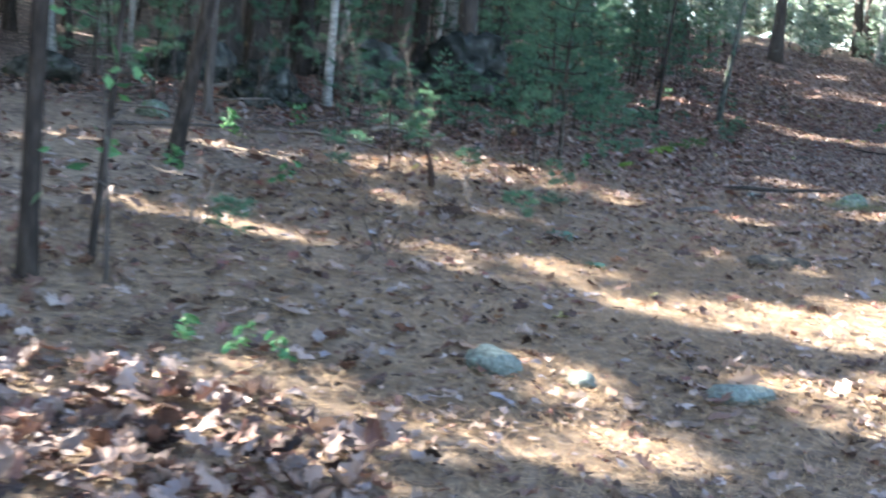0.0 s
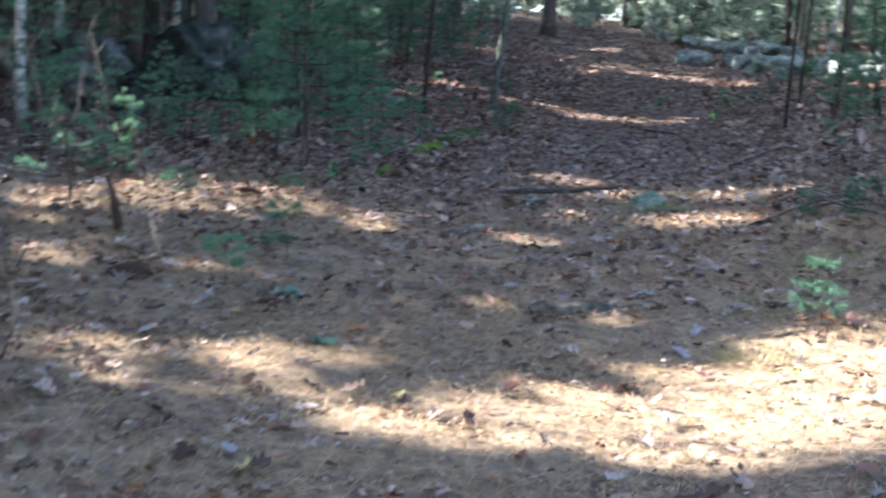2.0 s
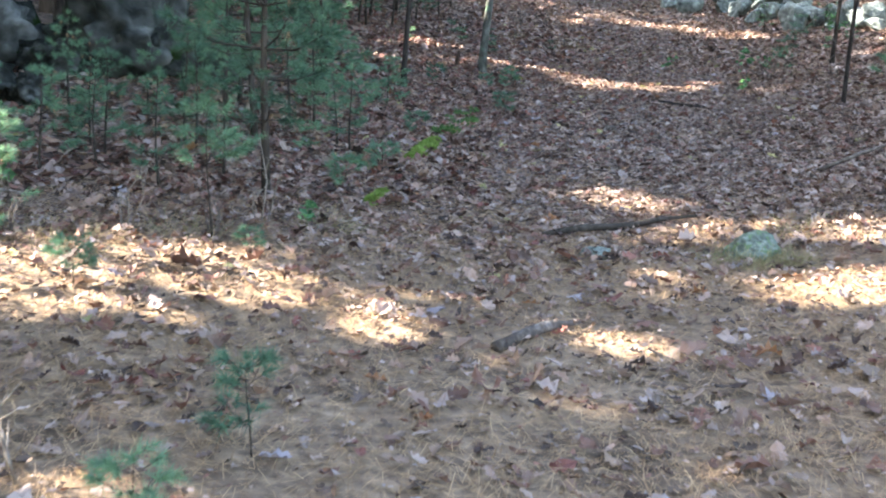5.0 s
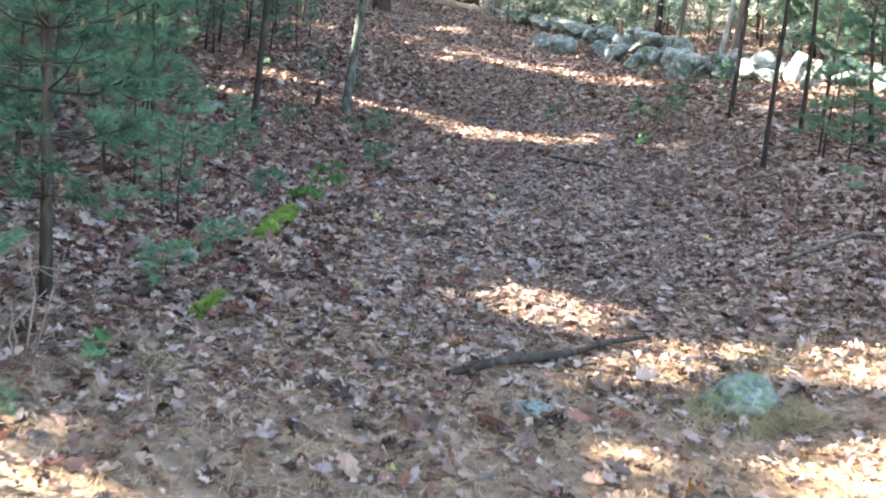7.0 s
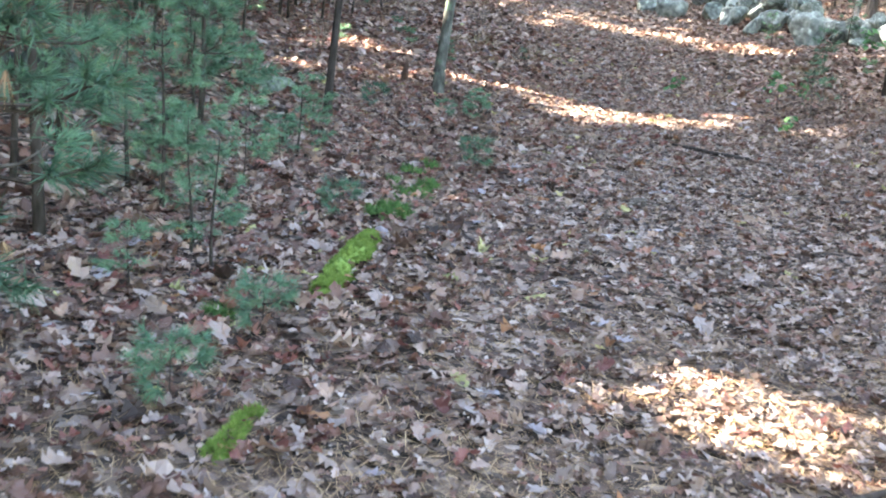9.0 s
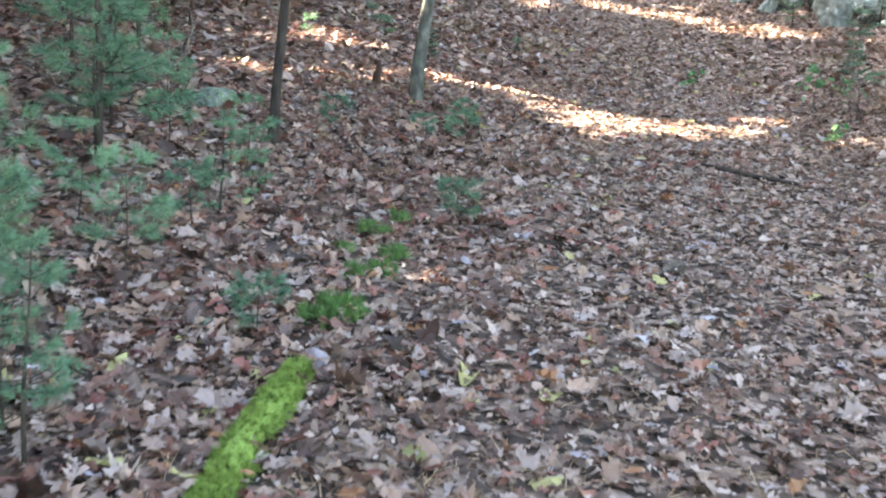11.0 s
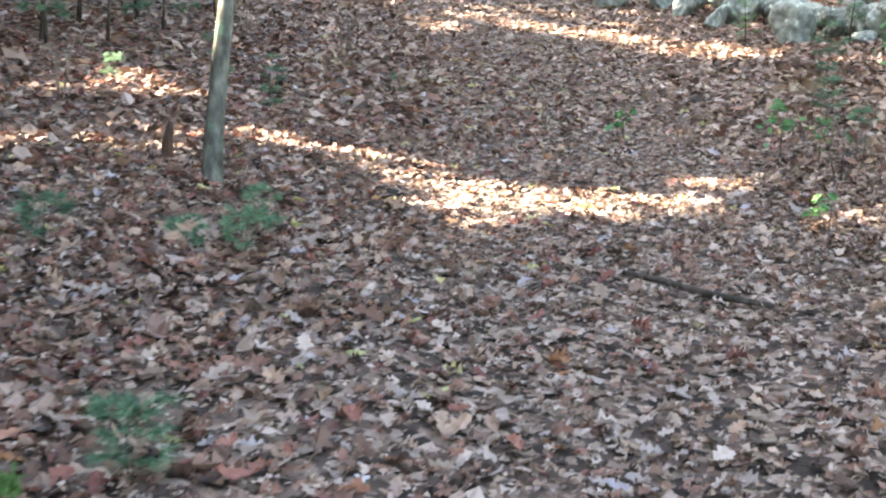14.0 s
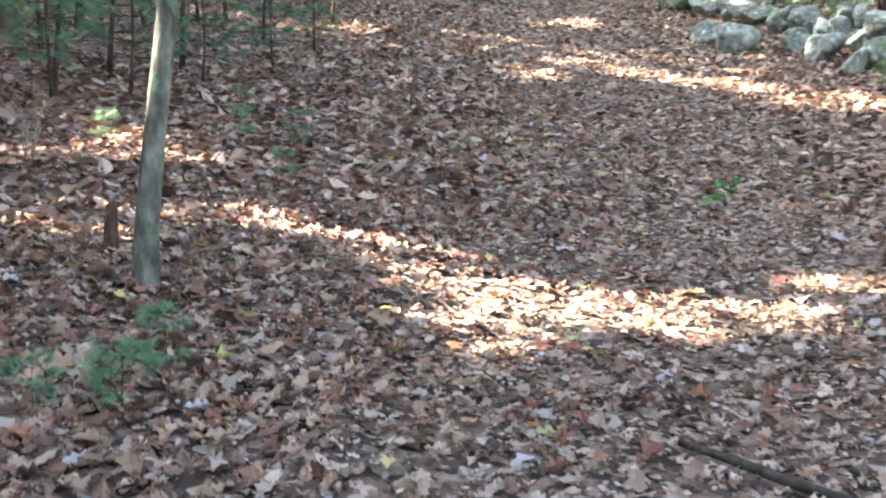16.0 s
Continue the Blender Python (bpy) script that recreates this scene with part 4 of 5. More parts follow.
def undergrowth():
    rng = np.random.default_rng(77)
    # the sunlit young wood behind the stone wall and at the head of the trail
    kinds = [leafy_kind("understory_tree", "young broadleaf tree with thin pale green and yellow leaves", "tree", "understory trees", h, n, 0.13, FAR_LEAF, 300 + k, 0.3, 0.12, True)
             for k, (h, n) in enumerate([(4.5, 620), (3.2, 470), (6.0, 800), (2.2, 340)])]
    places = []
    for i in range(120):
        x, y = rng.uniform(17.0, 42), rng.uniform(14, 62)
        places.append((x, y, int(rng.integers(4)), rng.uniform(0, 360), rng.uniform(0.8, 1.2)))
    for i in range(140):
        x, y = rng.uniform(-14, 44), rng.uniform(51, 78)
        places.append((x, y, int(rng.integers(4)), rng.uniform(0, 360), rng.uniform(0.8, 1.25)))
    for i in range(46):
        x, y = rng.uniform(-6, 19), rng.uniform(46.5, 53)
        if abs(x - 12.2) > 1.3:
            places.append((x, y, 3 if i % 3 else 1, rng.uniform(0, 360), rng.uniform(0.6, 1.0)))
    places = places[:100] + places[120:205] + places[260:]
    head = np.random.default_rng(78)
    for i in range(24):
        places.append((11.0 + 0.45 * i + head.uniform(-0.4, 0.4), head.uniform(54, 60), 3 if i % 2 else 1, head.uniform(0, 360), head.uniform(0.8, 1.15)))
    for i in range(46):
        y = head.uniform(24, 50)
        places.append((15.6 + 0.14 * max(y - 34, 0) + head.uniform(0.3, 6), y, 3 if i % 3 else 1, head.uniform(0, 360), head.uniform(0.5, 1.0)))
    spread_out(kinds, places)
    # the woods beyond the head of the trail
    n = 5200
    x, y = head.uniform(-45, 75, n), head.uniform(66, 86, n)
    z = land(x, y) + np.abs(head.normal(0, 2.6, n))
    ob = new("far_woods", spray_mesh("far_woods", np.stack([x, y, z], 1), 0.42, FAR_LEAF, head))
    tagged(ob, "thin pale green and tan woods beyond the trail's head", "woods", kind="stuff")
    # dry bushes with withered leaves on the bank beside the trail
    dry = [leafy_kind("dry_shrub", "low dry shrub hung with withered brown leaves", "shrub", "dry shrubs", h, n, 0.055, OAK_LEAF, 360 + k, 0.75, 0.2) for k, (h, n) in enumerate([(0.5, 40), (0.38, 30)])]
    spread_out(dry, [(5.85, 12.3, 0, 10, 1.1), (5.5, 10.85, 1, 70, 1.0), (6.75, 12.4, 0, 200, 1.2), (6.05, 10.7, 1, 120, 1.1), (5.15, 12.1, 1, 300, 0.8), (6.8, 13.4, 0, 80, 1.0),
                     (6.3, 11.5, 0, 250, 1.0), (7.4, 12.7, 1, 30, 1.2), (5.3, 9.9, 1, 160, 0.8), (6.9, 15.3, 1, 210, 1.0), (7.6, 16.6, 0, 20, 0.9), (8.04, 28.8, 0, 50, 0.9), (8.5, 31.5, 1, 150, 1.1), (7.3, 27.2, 1, 250, 0.9), (6.9, 28.2, 0, 10, 0.8), (9.9, 23.7, 1, 70, 0.9), (10.3, 24.2, 0, 190, 0.8), (10.4, 25.6, 1, 280, 1.0), (9.5, 22.2, 1, 40, 0.8)])
    # dark young conifers deep in the shaded wood
    kinds = [pine_kind("young_pine", h, 90 + k, "young pine standing in the shade of the wood", "pine tree", "young pines in the wood", 0.08, 0.42, True) for k, h in enumerate((4.2, 3.2))]
    places = []
    for i in range(46):
        y = rng.uniform(24, 50)
        x = trail(y) - rng.uniform(6.5, 17)
        if y < 30 and x > -2.5:
            continue
        places.append((x, y, i % 2, rng.uniform(0, 360), rng.uniform(0.8, 1.3)))
    for i in range(26):
        y = rng.uniform(20, 50)
        places.append((rng.uniform(16.5, 27) + 0.14 * max(y - 34, 0), y, i % 2, rng.uniform(0, 360), rng.uniform(0.6, 1.1)))
    spread_out(kinds, places)
    # leafy plants beside the trail
    green = [leafy_kind("leafy_seedling", "low broadleaf seedling with green leaves in the litter", "seedling", "leafy seedlings", h, n, sz, GREEN_LEAF, 330 + k, 0.5, 0.35)
             for k, (h, n, sz) in enumerate([(0.3, 26, 0.05), (0.45, 34, 0.05), (1.3, 30, 0.05)])]
    spread_out(green, [(-0.95, 5.05, 0, 20, 0.62), (-0.75, 5.1, 0, 140, 0.55), (-0.6, 5.05, 0, 250, 0.5), (9.97, 25.1, 1, 40, 1.0), (10.2, 24.9, 1, 140, 0.7), (4.15, 8.05, 0, 0, 0.8), (-1.55, 6.0, 2, 30, 1.0), (-1.9, 9.2, 0, 0, 0.9),
                       (-1.1, 9.4, 0, 80, 0.8), (12.9, 27.6, 1, 0, 1.2), (9.2, 26.4, 0, 70, 0.9), (8.9, 22.9, 0, 20, 0.8), (-1.4, 12.6, 1, 0, 0.8), (-0.2, 14.0, 0, 0, 1.0), (-1.9, 11.6, 0, 0, 1.1), (1.6, 13.5, 0, 0, 0.7)])


undergrowth()


def moss_patch(x, y, size, seed, mat=CLUB, name="club_moss", label="low green clubmoss growing through dead leaves", blade=0.05):
    rng = np.random.default_rng(seed)
    n = int(90 * size / 0.25)
    pts = []
    for k in range(n):
        a, r = rng.random() * 6.283, size * math.sqrt(rng.random())
        px, py = r * math.cos(a), r * math.sin(a) * 1.2
        pts.append((Vector((px, py, floor_at(x + px, y + py) - floor_at(x, y) + rng.uniform(0.0, 0.05))), Vector((rng.normal() * 0.4, rng.normal() * 0.4, 1)).normalized()))
    ob = new(name, mesh_of(name, *needles_on(pts, rng, 24, blade * 0.6, blade * 1.3, 0.0026, 0.0), mat))
    ob.matrix_world = stand(x, y)
    return tagged(ob, label, "moss", kind="stuff")


for k, (x, y, size) in enumerate([(3.94, 19.55, 0.09), (3.94, 19.1, 0.08), (3.82, 18.81, 0.07), (3.49, 18.17, 0.12), (3.65, 18.74, 0.06), (4.15, 19.85, 0.06), (3.36, 18.05, 0.07), (3.69, 19.13, 0.05), (3.5, 18.25, 0.08), (2.25, 15.9, 0.06)]):
    moss_patch(x, y, size, 500 + k)


def log_moss(xs, ys, radii, count, seed):
    rng = np.random.default_rng(seed)
    steps = np.linspace(0, 1, len(xs))
    foot = Vector((xs[0], ys[0], floor_at(xs[0], ys[0])))
    pts = []
    for k in range(count):
        f, a = rng.random(), rng.uniform(-0.2, 3.35)
        x, y, r = np.interp(f, steps, xs), np.interp(f, steps, ys), np.interp(f, steps, radii) * rng.uniform(0.9, 1.15)
        side = Vector((0.92, -0.38, 0)) * math.cos(a) + Vector((0, 0, 1)) * math.sin(a)
        pts.append((Vector((x, y, floor_at(x, y) + 0.025)) + side * r - foot, side))
    ob = new("moss", mesh_of("moss", *needles_on(pts, rng, 26, 0.01, 0.035, 0.0018, 0.0), MOSS))
    ob.matrix_world = stand(xs[0], ys[0])
    tagged(ob, "shaggy bright green moss on a fallen log", "moss", kind="stuff")


log_moss([2.74, 2.88, 3.06, 3.21], [16.3, 16.65, 17.1, 17.47], [0.045, 0.06, 0.056, 0.038], 700, 61)
log_moss([2.1, 2.16, 2.24, 2.3], [14.5, 14.6, 14.8, 14.9], [0.018, 0.024, 0.02, 0.01], 130, 62)


def grass_tuft(x, y, size, seed, count=70, tall=0.22):
    rng = np.random.default_rng(seed)
    pts = []
    for k in range(count):
        a, r = rng.random() * 6.283, size * math.sqrt(rng.random())
        px, py = r * math.cos(a), r * math.sin(a)
        pts.append((Vector((px, py, floor_at(x + px, y + py) - floor_at(x, y) - 0.01)), Vector((px * 1.5 / size, py * 1.5 / size, 1.6)).normalized()))
    ob = new("grass_tuft", mesh_of("grass_tuft", *needles_on(pts, rng, 3, tall * 0.5, tall * 1.2, 0.0022, 0.03), GRASS))
    ob.matrix_world = stand(x, y)
    return tagged(ob, "wispy dry grass tuft on the forest floor", "grass", "grass tufts")


for k, (x, y, size, n, tall) in enumerate([(4.25, 13.12, 0.2, 170, 0.17), (4.55, 13.1, 0.18, 150, 0.16), (4.1, 13.3, 0.1, 50, 0.12), (3.2, 8.1, 0.2, 90, 0.14), (3.6, 8.9, 0.25, 80, 0.2), (4.4, 9.8, 0.3, 90, 0.24), (5.0, 11.0, 0.3, 90, 0.25),
                                         (4.9, 13.8, 0.25, 80, 0.2), (4.45, 14.6, 0.15, 60, 0.12), (5.6, 13.0, 0.3, 80, 0.25), (9.6, 24.3, 0.3, 40, 0.17), (10.6, 24.1, 0.35, 40, 0.17), (4.0, 8.3, 0.3, 90, 0.15), (2.9, 7.4, 0.2, 50, 0.1),
                                         (4.3, 14.8, 0.12, 50, 0.1), (0.9, 13.3, 0.3, 60, 0.2), (0.2, 13.0, 0.3, 60, 0.2), (1.7, 13.7, 0.2, 60, 0.2), (8.0, 28.6, 0.3, 60, 0.3), (7.2, 29.4, 0.3, 60, 0.3), (11.8, 27.6, 0.35, 60, 0.3)]):
    grass_tuft(x, y, size, 600 + k, n, tall)


def bare_shrub(x, y, height, seed, mat=PALE_TWIG, stems=6, spread=0.45, label="leafless shrub of thin pale dead twigs"):
    rng = np.random.default_rng(seed)
    root = empty("bare_shrub", stand(x, y), label, "shrub", "bare shrubs")
    for k in range(stems):
        a, h = rng.random() * 6.283, height * rng.uniform(0.5, 1.1)
        out = Vector((math.cos(a), math.sin(a), 0)) * h * spread * rng.uniform(0.3, 1.2)
        start = out * 0.15
        mid = out * 0.5 + Vector((rng.normal() * 0.04, rng.normal() * 0.04, h * 0.55))
        tip = out + Vector((0, 0, h))
        pieces = [tube([start - Vector((0, 0, 0.03)), mid, tip], [0.006, 0.0045, 0.0015], 5, 0.05, seed + k)]
        for b in range(3):
            q = mid.lerp(tip, rng.random() * 0.8)
            pieces.append(tube([q, q + Vector(rng.normal(size=3) * 0.12 * h) + Vector((0, 0, 0.15 * h))], [0.003, 0.001], 4, 0, seed))
        part("stem", mesh_of("stem", *merge(pieces), mat, True), root)
    return root


for k, (x, y, h, n) in enumerate([(1.0, 13.2, 0.42, 4), (0.5, 13.4, 0.4, 4), (1.3, 13.6, 0.5, 4), (-0.1, 13.1, 0.45, 4), (4.43, 26.8, 0.5, 6), (3.2, 24.2, 0.6, 5), (9.8, 24.0, 0.45, 6), (6.2, 13.8, 0.6, 6), (5.8, 12.6, 0.6, 6), (6.6, 12.4, 0.7, 7),
                               (7.4, 15.2, 0.6, 6), (10.4, 23.0, 0.6, 5), (-0.5, 9.4, 0.35, 4), (0.3, 9.9, 0.35, 4), (-1.5, 7.6, 0.5, 4), (-0.3, 7.7, 0.4, 3), (2.4, 22.2, 0.7, 5), (8.6, 26.8, 0.5, 5), (7.6, 30.4, 0.6, 6), (6.6, 31.2, 0.7, 6), (8.2, 32.6, 0.7, 6)]):
    bare_shrub(x, y, h, 700 + k, PALE_TWIG if k % 3 else DEAD_WOOD, n, 0.5)


for k in range(26):
    rng_k = np.random.default_rng(850 + k)
    bare_shrub(rng_k.uniform(15.8, 23), rng_k.uniform(27, 52), rng_k.uniform(0.9, 2.2), 850 + k, DEAD_WOOD, 3, 0.4, "leafless grey-brown shrub behind the stone wall")


shade_rng = np.random.default_rng(91)
for k in range(22):
    y = shade_rng.uniform(11.0, 18.5)
    bare_shrub(y * shade_rng.uniform(-0.34, -0.02), y, shade_rng.uniform(0.6, 1.7), 760 + k, DEAD_WOOD, 3, 0.35)


def brush_pile(x, y, seed, count=34, reach=1.1):
    rng = np.random.default_rng(seed)
    root = empty("brush_pile", stand(x, y), "tangled pile of dead brown branches on the bank", "brush pile")
    for k in range(count):
        a, n = rng.random() * 6.283, rng.uniform(0.5, reach)
        c = Vector((rng.normal() * 0.45, rng.normal() * 0.4, 0))
        way = Vector((math.cos(a), math.sin(a), rng.uniform(-0.05, 0.3)))
        base = c - way * n / 2
        base.z = floor_at(x + base.x, y + base.y) - floor_at(x, y) + rng.uniform(0.0, 0.1)
        tip = base + way * n + Vector((0, 0, 0.06))
        r = rng.uniform(0.004, 0.014)
        part("dead_branch", mesh_of("dead_branch", *tube([base, (base + tip) / 2 + Vector(rng.normal(size=3) * 0.06), tip], [r, r * 0.8, r * 0.3], 5, 0.1, seed + k), DEAD_WOOD if k % 6 else PALE_TWIG, True), root)


brush_pile(5.5, 11.6, 801)
brush_pile(7.3, 13.4, 802, 24, 0.9)


# ---- fallen leaves and needles ----
LOBES = [(0.08, 0.07), (0.24, 0.25), (0.36, 0.15), (0.54, 0.34), (0.66, 0.18), (0.82, 0.27), (0.92, 0.12)]


def leaf_shape(detailed=True):
    """An oak leaf's outline about its midrib, 1 long: points (along, across) and triangles."""
    if detailed == "crumb":
        return np.array([(0, 0.05), (0.45, 0.34), (1, 0.1), (0.6, -0.3)]), [(0, 3, 1), (1, 3, 2)]
    if not detailed:
        return np.array([(0, 0), (1, 0), (0.3, 0.28), (0.75, 0.24), (0.35, -0.28), (0.7, -0.25)]), [(0, 1, 3), (0, 3, 2), (0, 4, 5), (0, 5, 1)]
    rib = [(0, 0), (0.37, 0), (0.68, 0), (1, 0)]
    pts, tris = list(rib), []
    for sign in (1, -1):
        n = len(pts)
        pts += [(u, v * sign) for u, v in LOBES]
        tri = [(0, n, 1), (n, n + 1, n + 2), (n, n + 2, 1), (n + 2, n + 3, n + 4), (n + 2, n + 4, 1), (1, n + 4, 2), (n + 4, n + 5, n + 6), (n + 4, n + 6, 2), (2, n + 6, 3)]
        tris += tri if sign < 0 else [t[::-1] for t in tri]
    return np.array(pts), tris


def leaf_cloud(x, y, size, rng, detailed=True, tilt=0.26, lift=0.03, ground=True):
    shape, tris = leaf_shape(detailed)
    n, m = len(x), len(shape)
    along, across = shape[None, :, 0] - 0.5, shape[None, :, 1] * rng.uniform(0.75, 1.25, (n, 1))
    curl, bend = rng.normal(0.35, 0.55, (n, 1)), rng.normal(0.1, 0.35, (n, 1))
    up = curl * across ** 2 * 2.2 + bend * along ** 2 + 0.05 * rng.normal(size=(n, m))
    local = np.stack([along + 0 * across, across + 0 * along, up], 2) * size[:, None, None]
    a = rng.random(n) * 6.283
    tx, ty = rng.normal(0, tilt, n), rng.normal(0, tilt, n)
    ax = np.stack([np.cos(a), np.sin(a), tx], 1)
    ax /= np.linalg.norm(ax, axis=1)[:, None]
    ay = np.stack([-np.sin(a), np.cos(a), ty], 1)
    az = np.cross(ax, ay)
    az /= np.linalg.norm(az, axis=1)[:, None]
    ay = np.cross(az, ax)
    z = (land(x, y) + lumps(x, y) if ground else 0) + 0.008 + lift * rng.random(n) + 0.3 * size * (np.abs(tx) + np.abs(ty)) * 0.5
    at = np.stack([x, y, z], 1)
    verts = (at[:, None, :] + local[:, :, 0:1] * ax[:, None] + local[:, :, 1:2] * ay[:, None] + local[:, :, 2:3] * az[:, None]).reshape(-1, 3)
    faces = (np.arange(n)[:, None, None] * m + np.array(tris)[None]).reshape(-1, 3)
    return verts, faces


def scatter(rng, count, density, x_low=-9.0, x_high=10.0, y_low=1.0, y_high=52.0):
    """Places by chance, kept as the density (0 to 1) says."""
    y = rng.uniform(y_low, y_high, count)
    x = trail(y) + rng.uniform(x_low, x_high, count)
    keep = (rng.random(count) < density(x, y)) & (x > -0.37 * y - 1.2)
    return x[keep], y[keep]


def patchy(x, y):
    return 0.5 + 0.5 * np.sin(0.9 * x + 1.3 * np.sin(0.7 * y)) * np.sin(1.1 * y + 0.8 * np.sin(0.9 * x))


def oak_density(x, y):
    off = np.abs(x - trail(y))
    base = np.interp(y, [1, 6, 10, 12.5, 13.5, 15.0, 28, 36, 46, 52], [0.16, 0.15, 0.18, 0.22, 0.45, 0.95, 0.95, 0.6, 0.35, 0.2])
    base = np.where((y < 14) & (off > 2.0), base + 0.02, base) + 0.35 * np.exp(-((x + 1.2) / 0.9) ** 2 - ((y - 4.0) / 0.7) ** 2)
    base = base * np.where((x > 0.8) & (y > 6.4) & (y < 8.8), 0.35, 1.0)
    base = base * np.where((x < trail(y) - 0.7) & (y > 11.5) & (y < 14.8), 0.8, 1.0)
    return base * (0.65 + 0.5 * patchy(x, y)) * np.where(off > 6, 0.25, np.where(off > 4.2, 0.6, 1.0))


def litter():
    rng = np.random.default_rng(3)
    x, y = scatter(rng, 430000, oak_density)
    near = (np.abs(x - trail(y) + 0.4) < 3.3) & (y < 26.5)
    size = np.clip(np.exp(rng.normal(math.log(0.075), 0.32, len(x))), 0.035, 0.18)
    # on the trodden trail the leaves are small, grey-brown and pressed flat, on the hillside russet and curled
    hill = rng.random(len(x)) < np.where(y > 13.5, np.clip(np.where((y > 22.5) & (y < 37), 0.62, 0.34) - 0.48 * (x - trail(y) + 0.8), np.where((y > 22.5) & (y < 37), 0.42, 0.12), 0.92), np.where((y > 10.5) & (x < trail(y)), 0.8, 0.35))
    size = size * np.where((np.abs(x - trail(y)) < 1.3) & (y > 14), 0.8, 1.0)
    for name, pick, detailed, mat, label in (("leaf_litter", near & ~hill, True, OAK_LEAF, "grey-brown trodden oak leaves covering the trail"), ("russet_leaf_litter", near & hill, True, HILL_LEAF, "russet-brown dead oak leaves covering the hillside"),
                                             ("leaf_litter_beyond", ~near & ~hill, False, OAK_LEAF, "brown and tan dead oak leaves covering the ground"), ("russet_leaf_litter_beyond", ~near & hill, False, HILL_LEAF, "russet-brown dead oak leaves covering the ground")):
        ob = new(name, mesh_of(name, *leaf_cloud(x[pick], y[pick], size[pick] * (1.0 if detailed else 1.15), rng, detailed, 0.27 if mat is OAK_LEAF else 0.36), mat))
        tagged(ob, label, "leaf litter", kind="stuff")
    # dark curled leaves and bits of bark on the needles
    x, y = scatter(rng, 5200, lambda x, y: (0.2 + 0.8 * patchy(x * 2.1 + 1, y * 1.9)) * np.where((x > 0.8) & (y > 6.4) & (y < 8.8), 0.3, 1.0), -4.0, 4.5, 2.0, 15.0)
    ob = new("dark_leaf_litter", mesh_of("dark_leaf_litter", *leaf_cloud(x, y, rng.uniform(0.025, 0.075, len(x)), rng, True, 0.4, 0.03), DARK_LEAF))
    tagged(ob, "dark brown curled leaves and bits on pine needles", "leaf litter", kind="stuff")
    # shreds of broken leaf between them
    x, y = scatter(rng, 115000, lambda x, y: np.interp(y, [1, 10, 14, 30, 40], [0.25, 0.3, 0.9, 0.8, 0.3]), -4.5, 4.5, 1.5, 30.0)
    ob = new("leaf_crumbs", mesh_of("leaf_crumbs", *leaf_cloud(x, y, rng.uniform(0.014, 0.04, len(x)), rng, "crumb", 0.35, 0.045), OAK_LEAF))
    tagged(ob, "brown crumbs and shreds of dead leaves", "leaf litter", kind="stuff")
    # a drift of large leaves where the walk begins
    a, r = rng.random(460) * 6.283, np.sqrt(rng.random(460))
    x, y = -1.15 + 1.1 * r * np.cos(a), 4.0 + 0.8 * r * np.sin(a)
    ob = new("leaf_drift", mesh_of("leaf_drift", *leaf_cloud(x, y, rng.uniform(0.06, 0.15, 460), rng, True, 0.5, 0.08), HILL_LEAF))
    tagged(ob, "drift of large curled russet oak leaves", "leaf litter", kind="stuff")
    # red leaves on the hillside past the mossy log
    x, y = scatter(rng, 140000, lambda x, y: np.where((y > 14.5) & (y < 32), np.clip(0.37 - 0.14 * (x - trail(y) + 1.5), 0.03, 0.6) * np.interp(y, [14, 19, 22], [0.5, 0.6, 1.0]), 0.02) * (0.3 + patchy(x * 1.7, y * 1.5)) * np.where(x > trail(y) + 2.5, 0.4, 1.0))
    ob = new("red_leaf_litter", mesh_of("red_leaf_litter", *leaf_cloud(x, y, rng.uniform(0.045, 0.12, len(x)), rng, True), RED_LEAF))
    tagged(ob, "scattered red-brown maple leaves on the hillside", "leaf litter", kind="stuff")
    # leaves of other colours among them
    for name, mat, count, label in (("yellow_leaf_litter", YELLOW_LEAF, 500, "yellowed leaves scattered among brown litter"), ("orange_leaf_litter", ORANGE_LEAF, 900, "orange-brown leaves scattered among brown litter"), ("pale_leaf_litter", PALE_LEAF, 900, "pale grey-lilac leaves scattered among brown litter")):
        x, y = scatter(rng, count, lambda x, y: np.interp(y, [2, 13, 17], [0.06, 0.2, 0.8]) * np.clip(0.6 - 0.3 * (x - trail(y)), 0.12, 1.0), -5.0, 4.0, 2.5, 32.0)
        ob = new(name, mesh_of(name, *leaf_cloud(x, y, rng.uniform(0.05, 0.12, len(x)), rng, True, 0.25, 0.045), mat))
        tagged(ob, label, "leaf litter", kind="stuff")
    # needles
    def needle_density(x, y):
        return np.interp(y, [1, 12, 14, 17, 22], [1.0, 1.0, 0.75, 0.12, 0.0]) * (0.45 + 0.55 * patchy(x * 1.3 + 2, y * 1.2))
    x, y = scatter(rng, 420000, needle_density, -3.8, 4.6, 1.8, 17.5)
    n = len(x)
    a, length = rng.random(n) * 6.283, rng.uniform(0.025, 0.06, n)
    dx, dy, w = np.cos(a) * length, np.sin(a) * length, 0.0012
    z = land(x, y) + lumps(x, y) + rng.uniform(0.004, 0.03, n)
    rise = rng.normal(0, 0.012, n)
    px, py = -np.sin(a) * w, np.cos(a) * w
    verts = np.stack([np.stack([x - dx - px, y - dy - py, z - rise], 1), np.stack([x - dx + px, y - dy + py, z - rise + 0.001], 1),
                      np.stack([x + dx + px, y + dy + py, z + rise], 1), np.stack([x + dx - px, y + dy - py, z + rise], 1)], 1).reshape(-1, 3)
    ob = new("pine_needle_litter", mesh_of("pine_needle_litter", verts, np.arange(4 * n).reshape(-1, 4), STRAW))
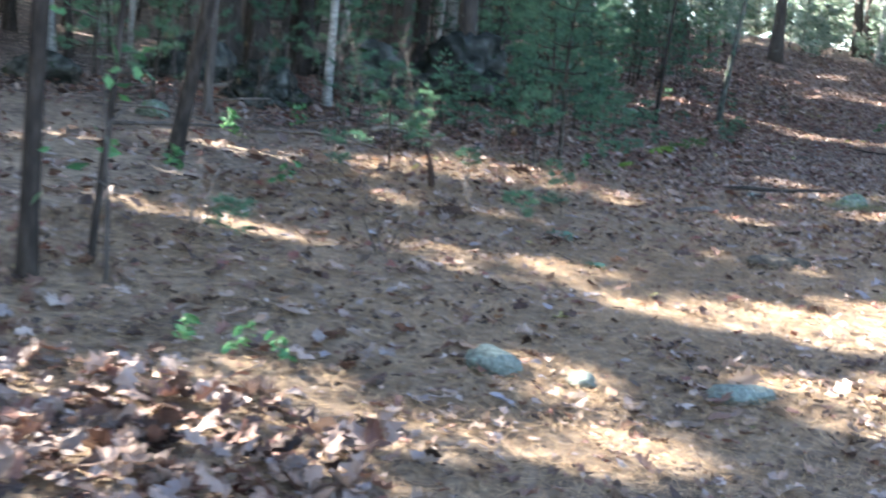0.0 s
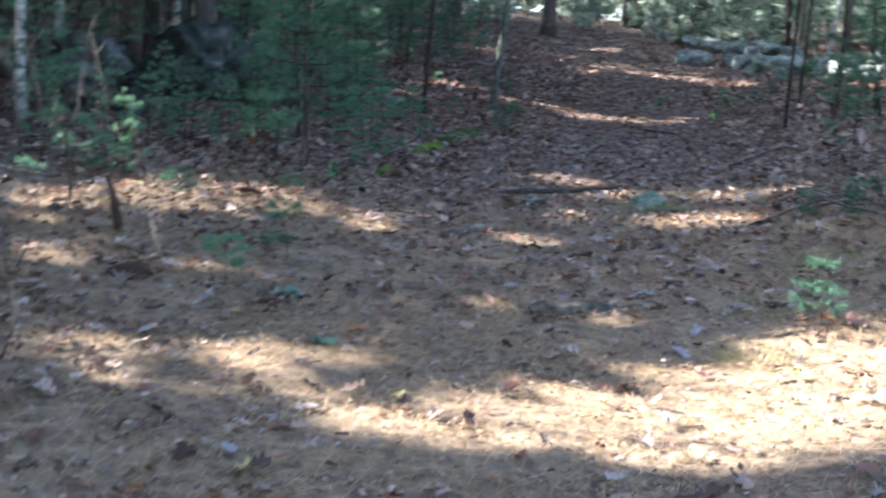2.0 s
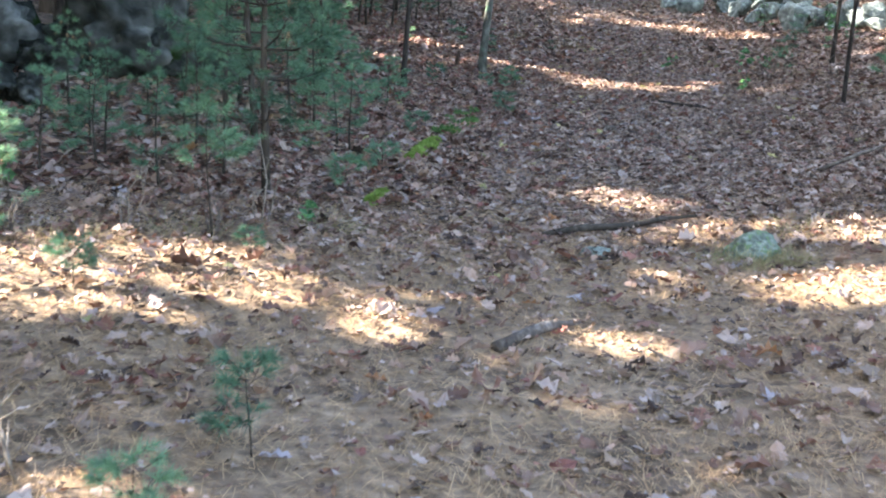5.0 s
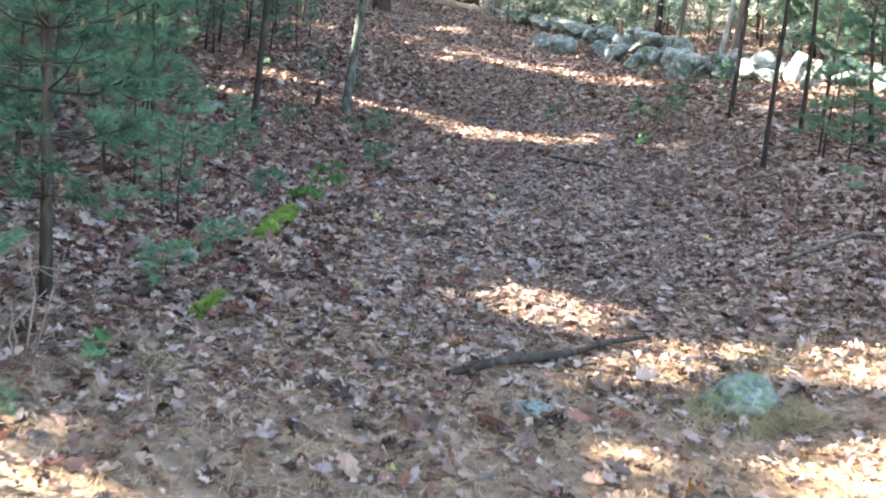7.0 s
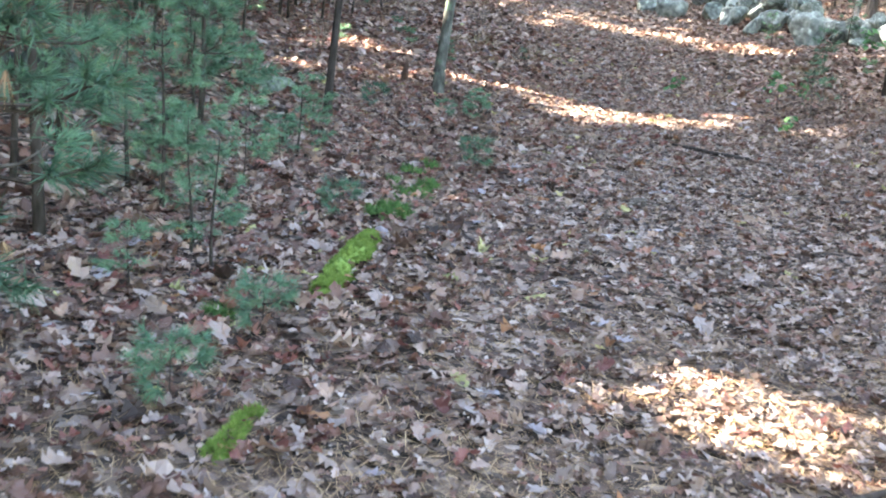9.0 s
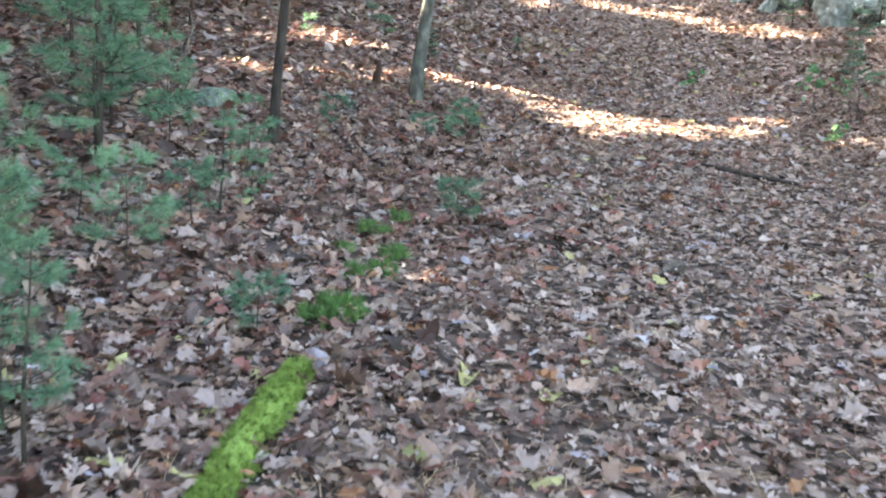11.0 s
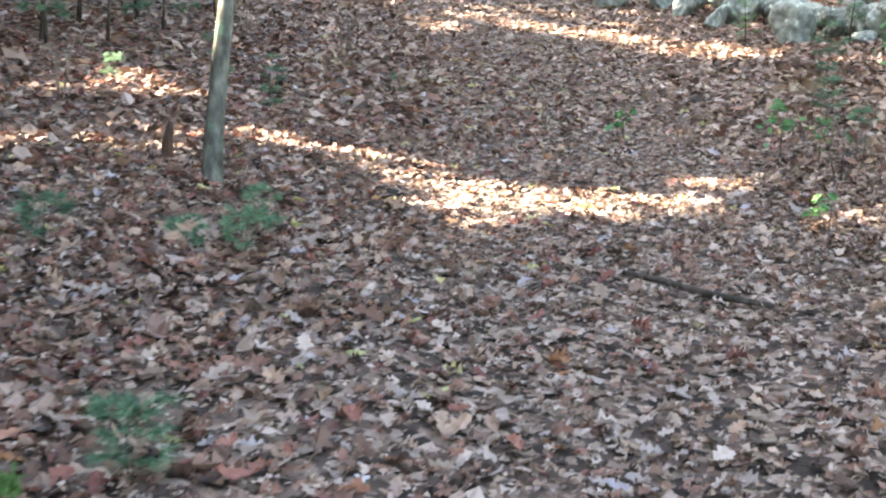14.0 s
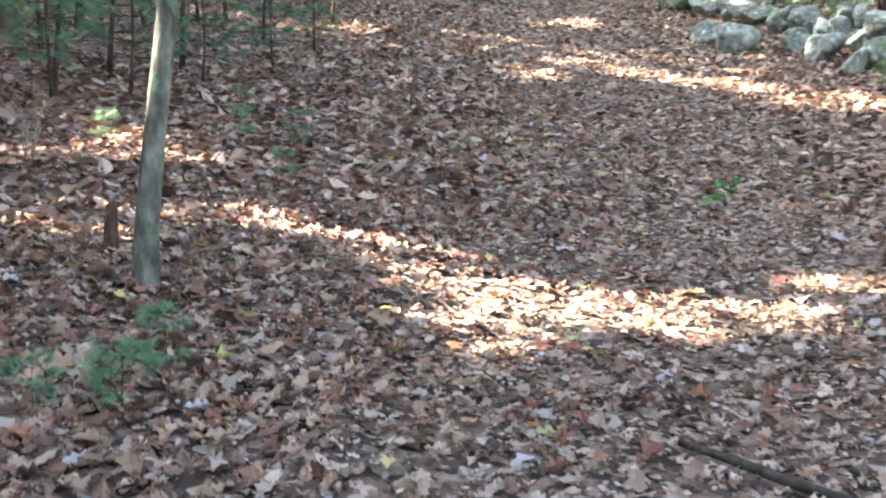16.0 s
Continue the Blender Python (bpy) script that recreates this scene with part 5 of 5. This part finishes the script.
    tagged(ob, "straw-coloured fallen pine needles matted on the trail", "needle litter", kind="stuff")


litter()


def single_leaves():
    """Leaves that stand out singly by their colour."""
    rng = np.random.default_rng(17)
    def lay(kinds, count, density, low, high, label, group, **area):
        x, y = scatter(rng, count, density, **area)
        for k in range(len(x)):
            s = rng.uniform(low, high)
            ob = new("fallen_leaf", kinds[k % len(kinds)])
            ob.matrix_world = pose(x[k], y[k], floor_at(x[k], y[k]) + float(lumps(x[k], y[k])) + 0.03, rng.uniform(-14, 14), rng.uniform(-14, 14), rng.uniform(0, 360)) @ Matrix.Scale(s, 4)
            tagged(ob, label, "leaf", group)
    def kinds(mat):
        return [mesh_of("fallen_leaf", *leaf_cloud(np.zeros(1), np.zeros(1), np.ones(1), np.random.default_rng(k + 5), True, 0.05, 0.0, False), mat) for k in range(4)]
    lay(kinds(PALE_LEAF), 200, lambda x, y: np.where(y < 14, 0.55, 0.35), 0.06, 0.14, "pale grey-lilac curled underside of a fallen leaf", "pale fallen leaves", x_low=-3.5, x_high=4, y_low=3, y_high=27)
    lay(kinds(YELLOW_LEAF), 260, lambda x, y: np.where(y > 16, 0.6, 0.04), 0.08, 0.16, "yellow fallen leaf lying on brown litter", "yellow fallen leaves", x_low=-4.0, x_high=3.5, y_low=3, y_high=29)
    lay(kinds(ORANGE_LEAF), 110, lambda x, y: np.where(y > 10, 0.6, 0.15), 0.07, 0.14, "orange-brown fallen leaf lying on brown litter", "orange fallen leaves", x_low=-4.0, x_high=3.0, y_low=3, y_high=29)
    green = mesh_of("fallen_leaf", *leaf_cloud(np.zeros(1), np.zeros(1), np.ones(1), np.random.default_rng(9), True, 0.05, 0.0, False), DULL_GREEN_LEAF)
    for x, y, s in ((0.94, 9.29, 0.24), (1.1, 8.35, 0.17), (4.5, 8.2, 0.2), (2.9, 18.0, 0.12)):
        ob = new("fallen_leaf", green)
        ob.matrix_world = pose(x, y, floor_at(x, y) + float(lumps(x, y)) + 0.02, 2, 3, 40 * x) @ Matrix.Scale(s, 4)
        tagged(ob, "large green fallen leaf on pine needles", "leaf", "green fallen leaves")


single_leaves()
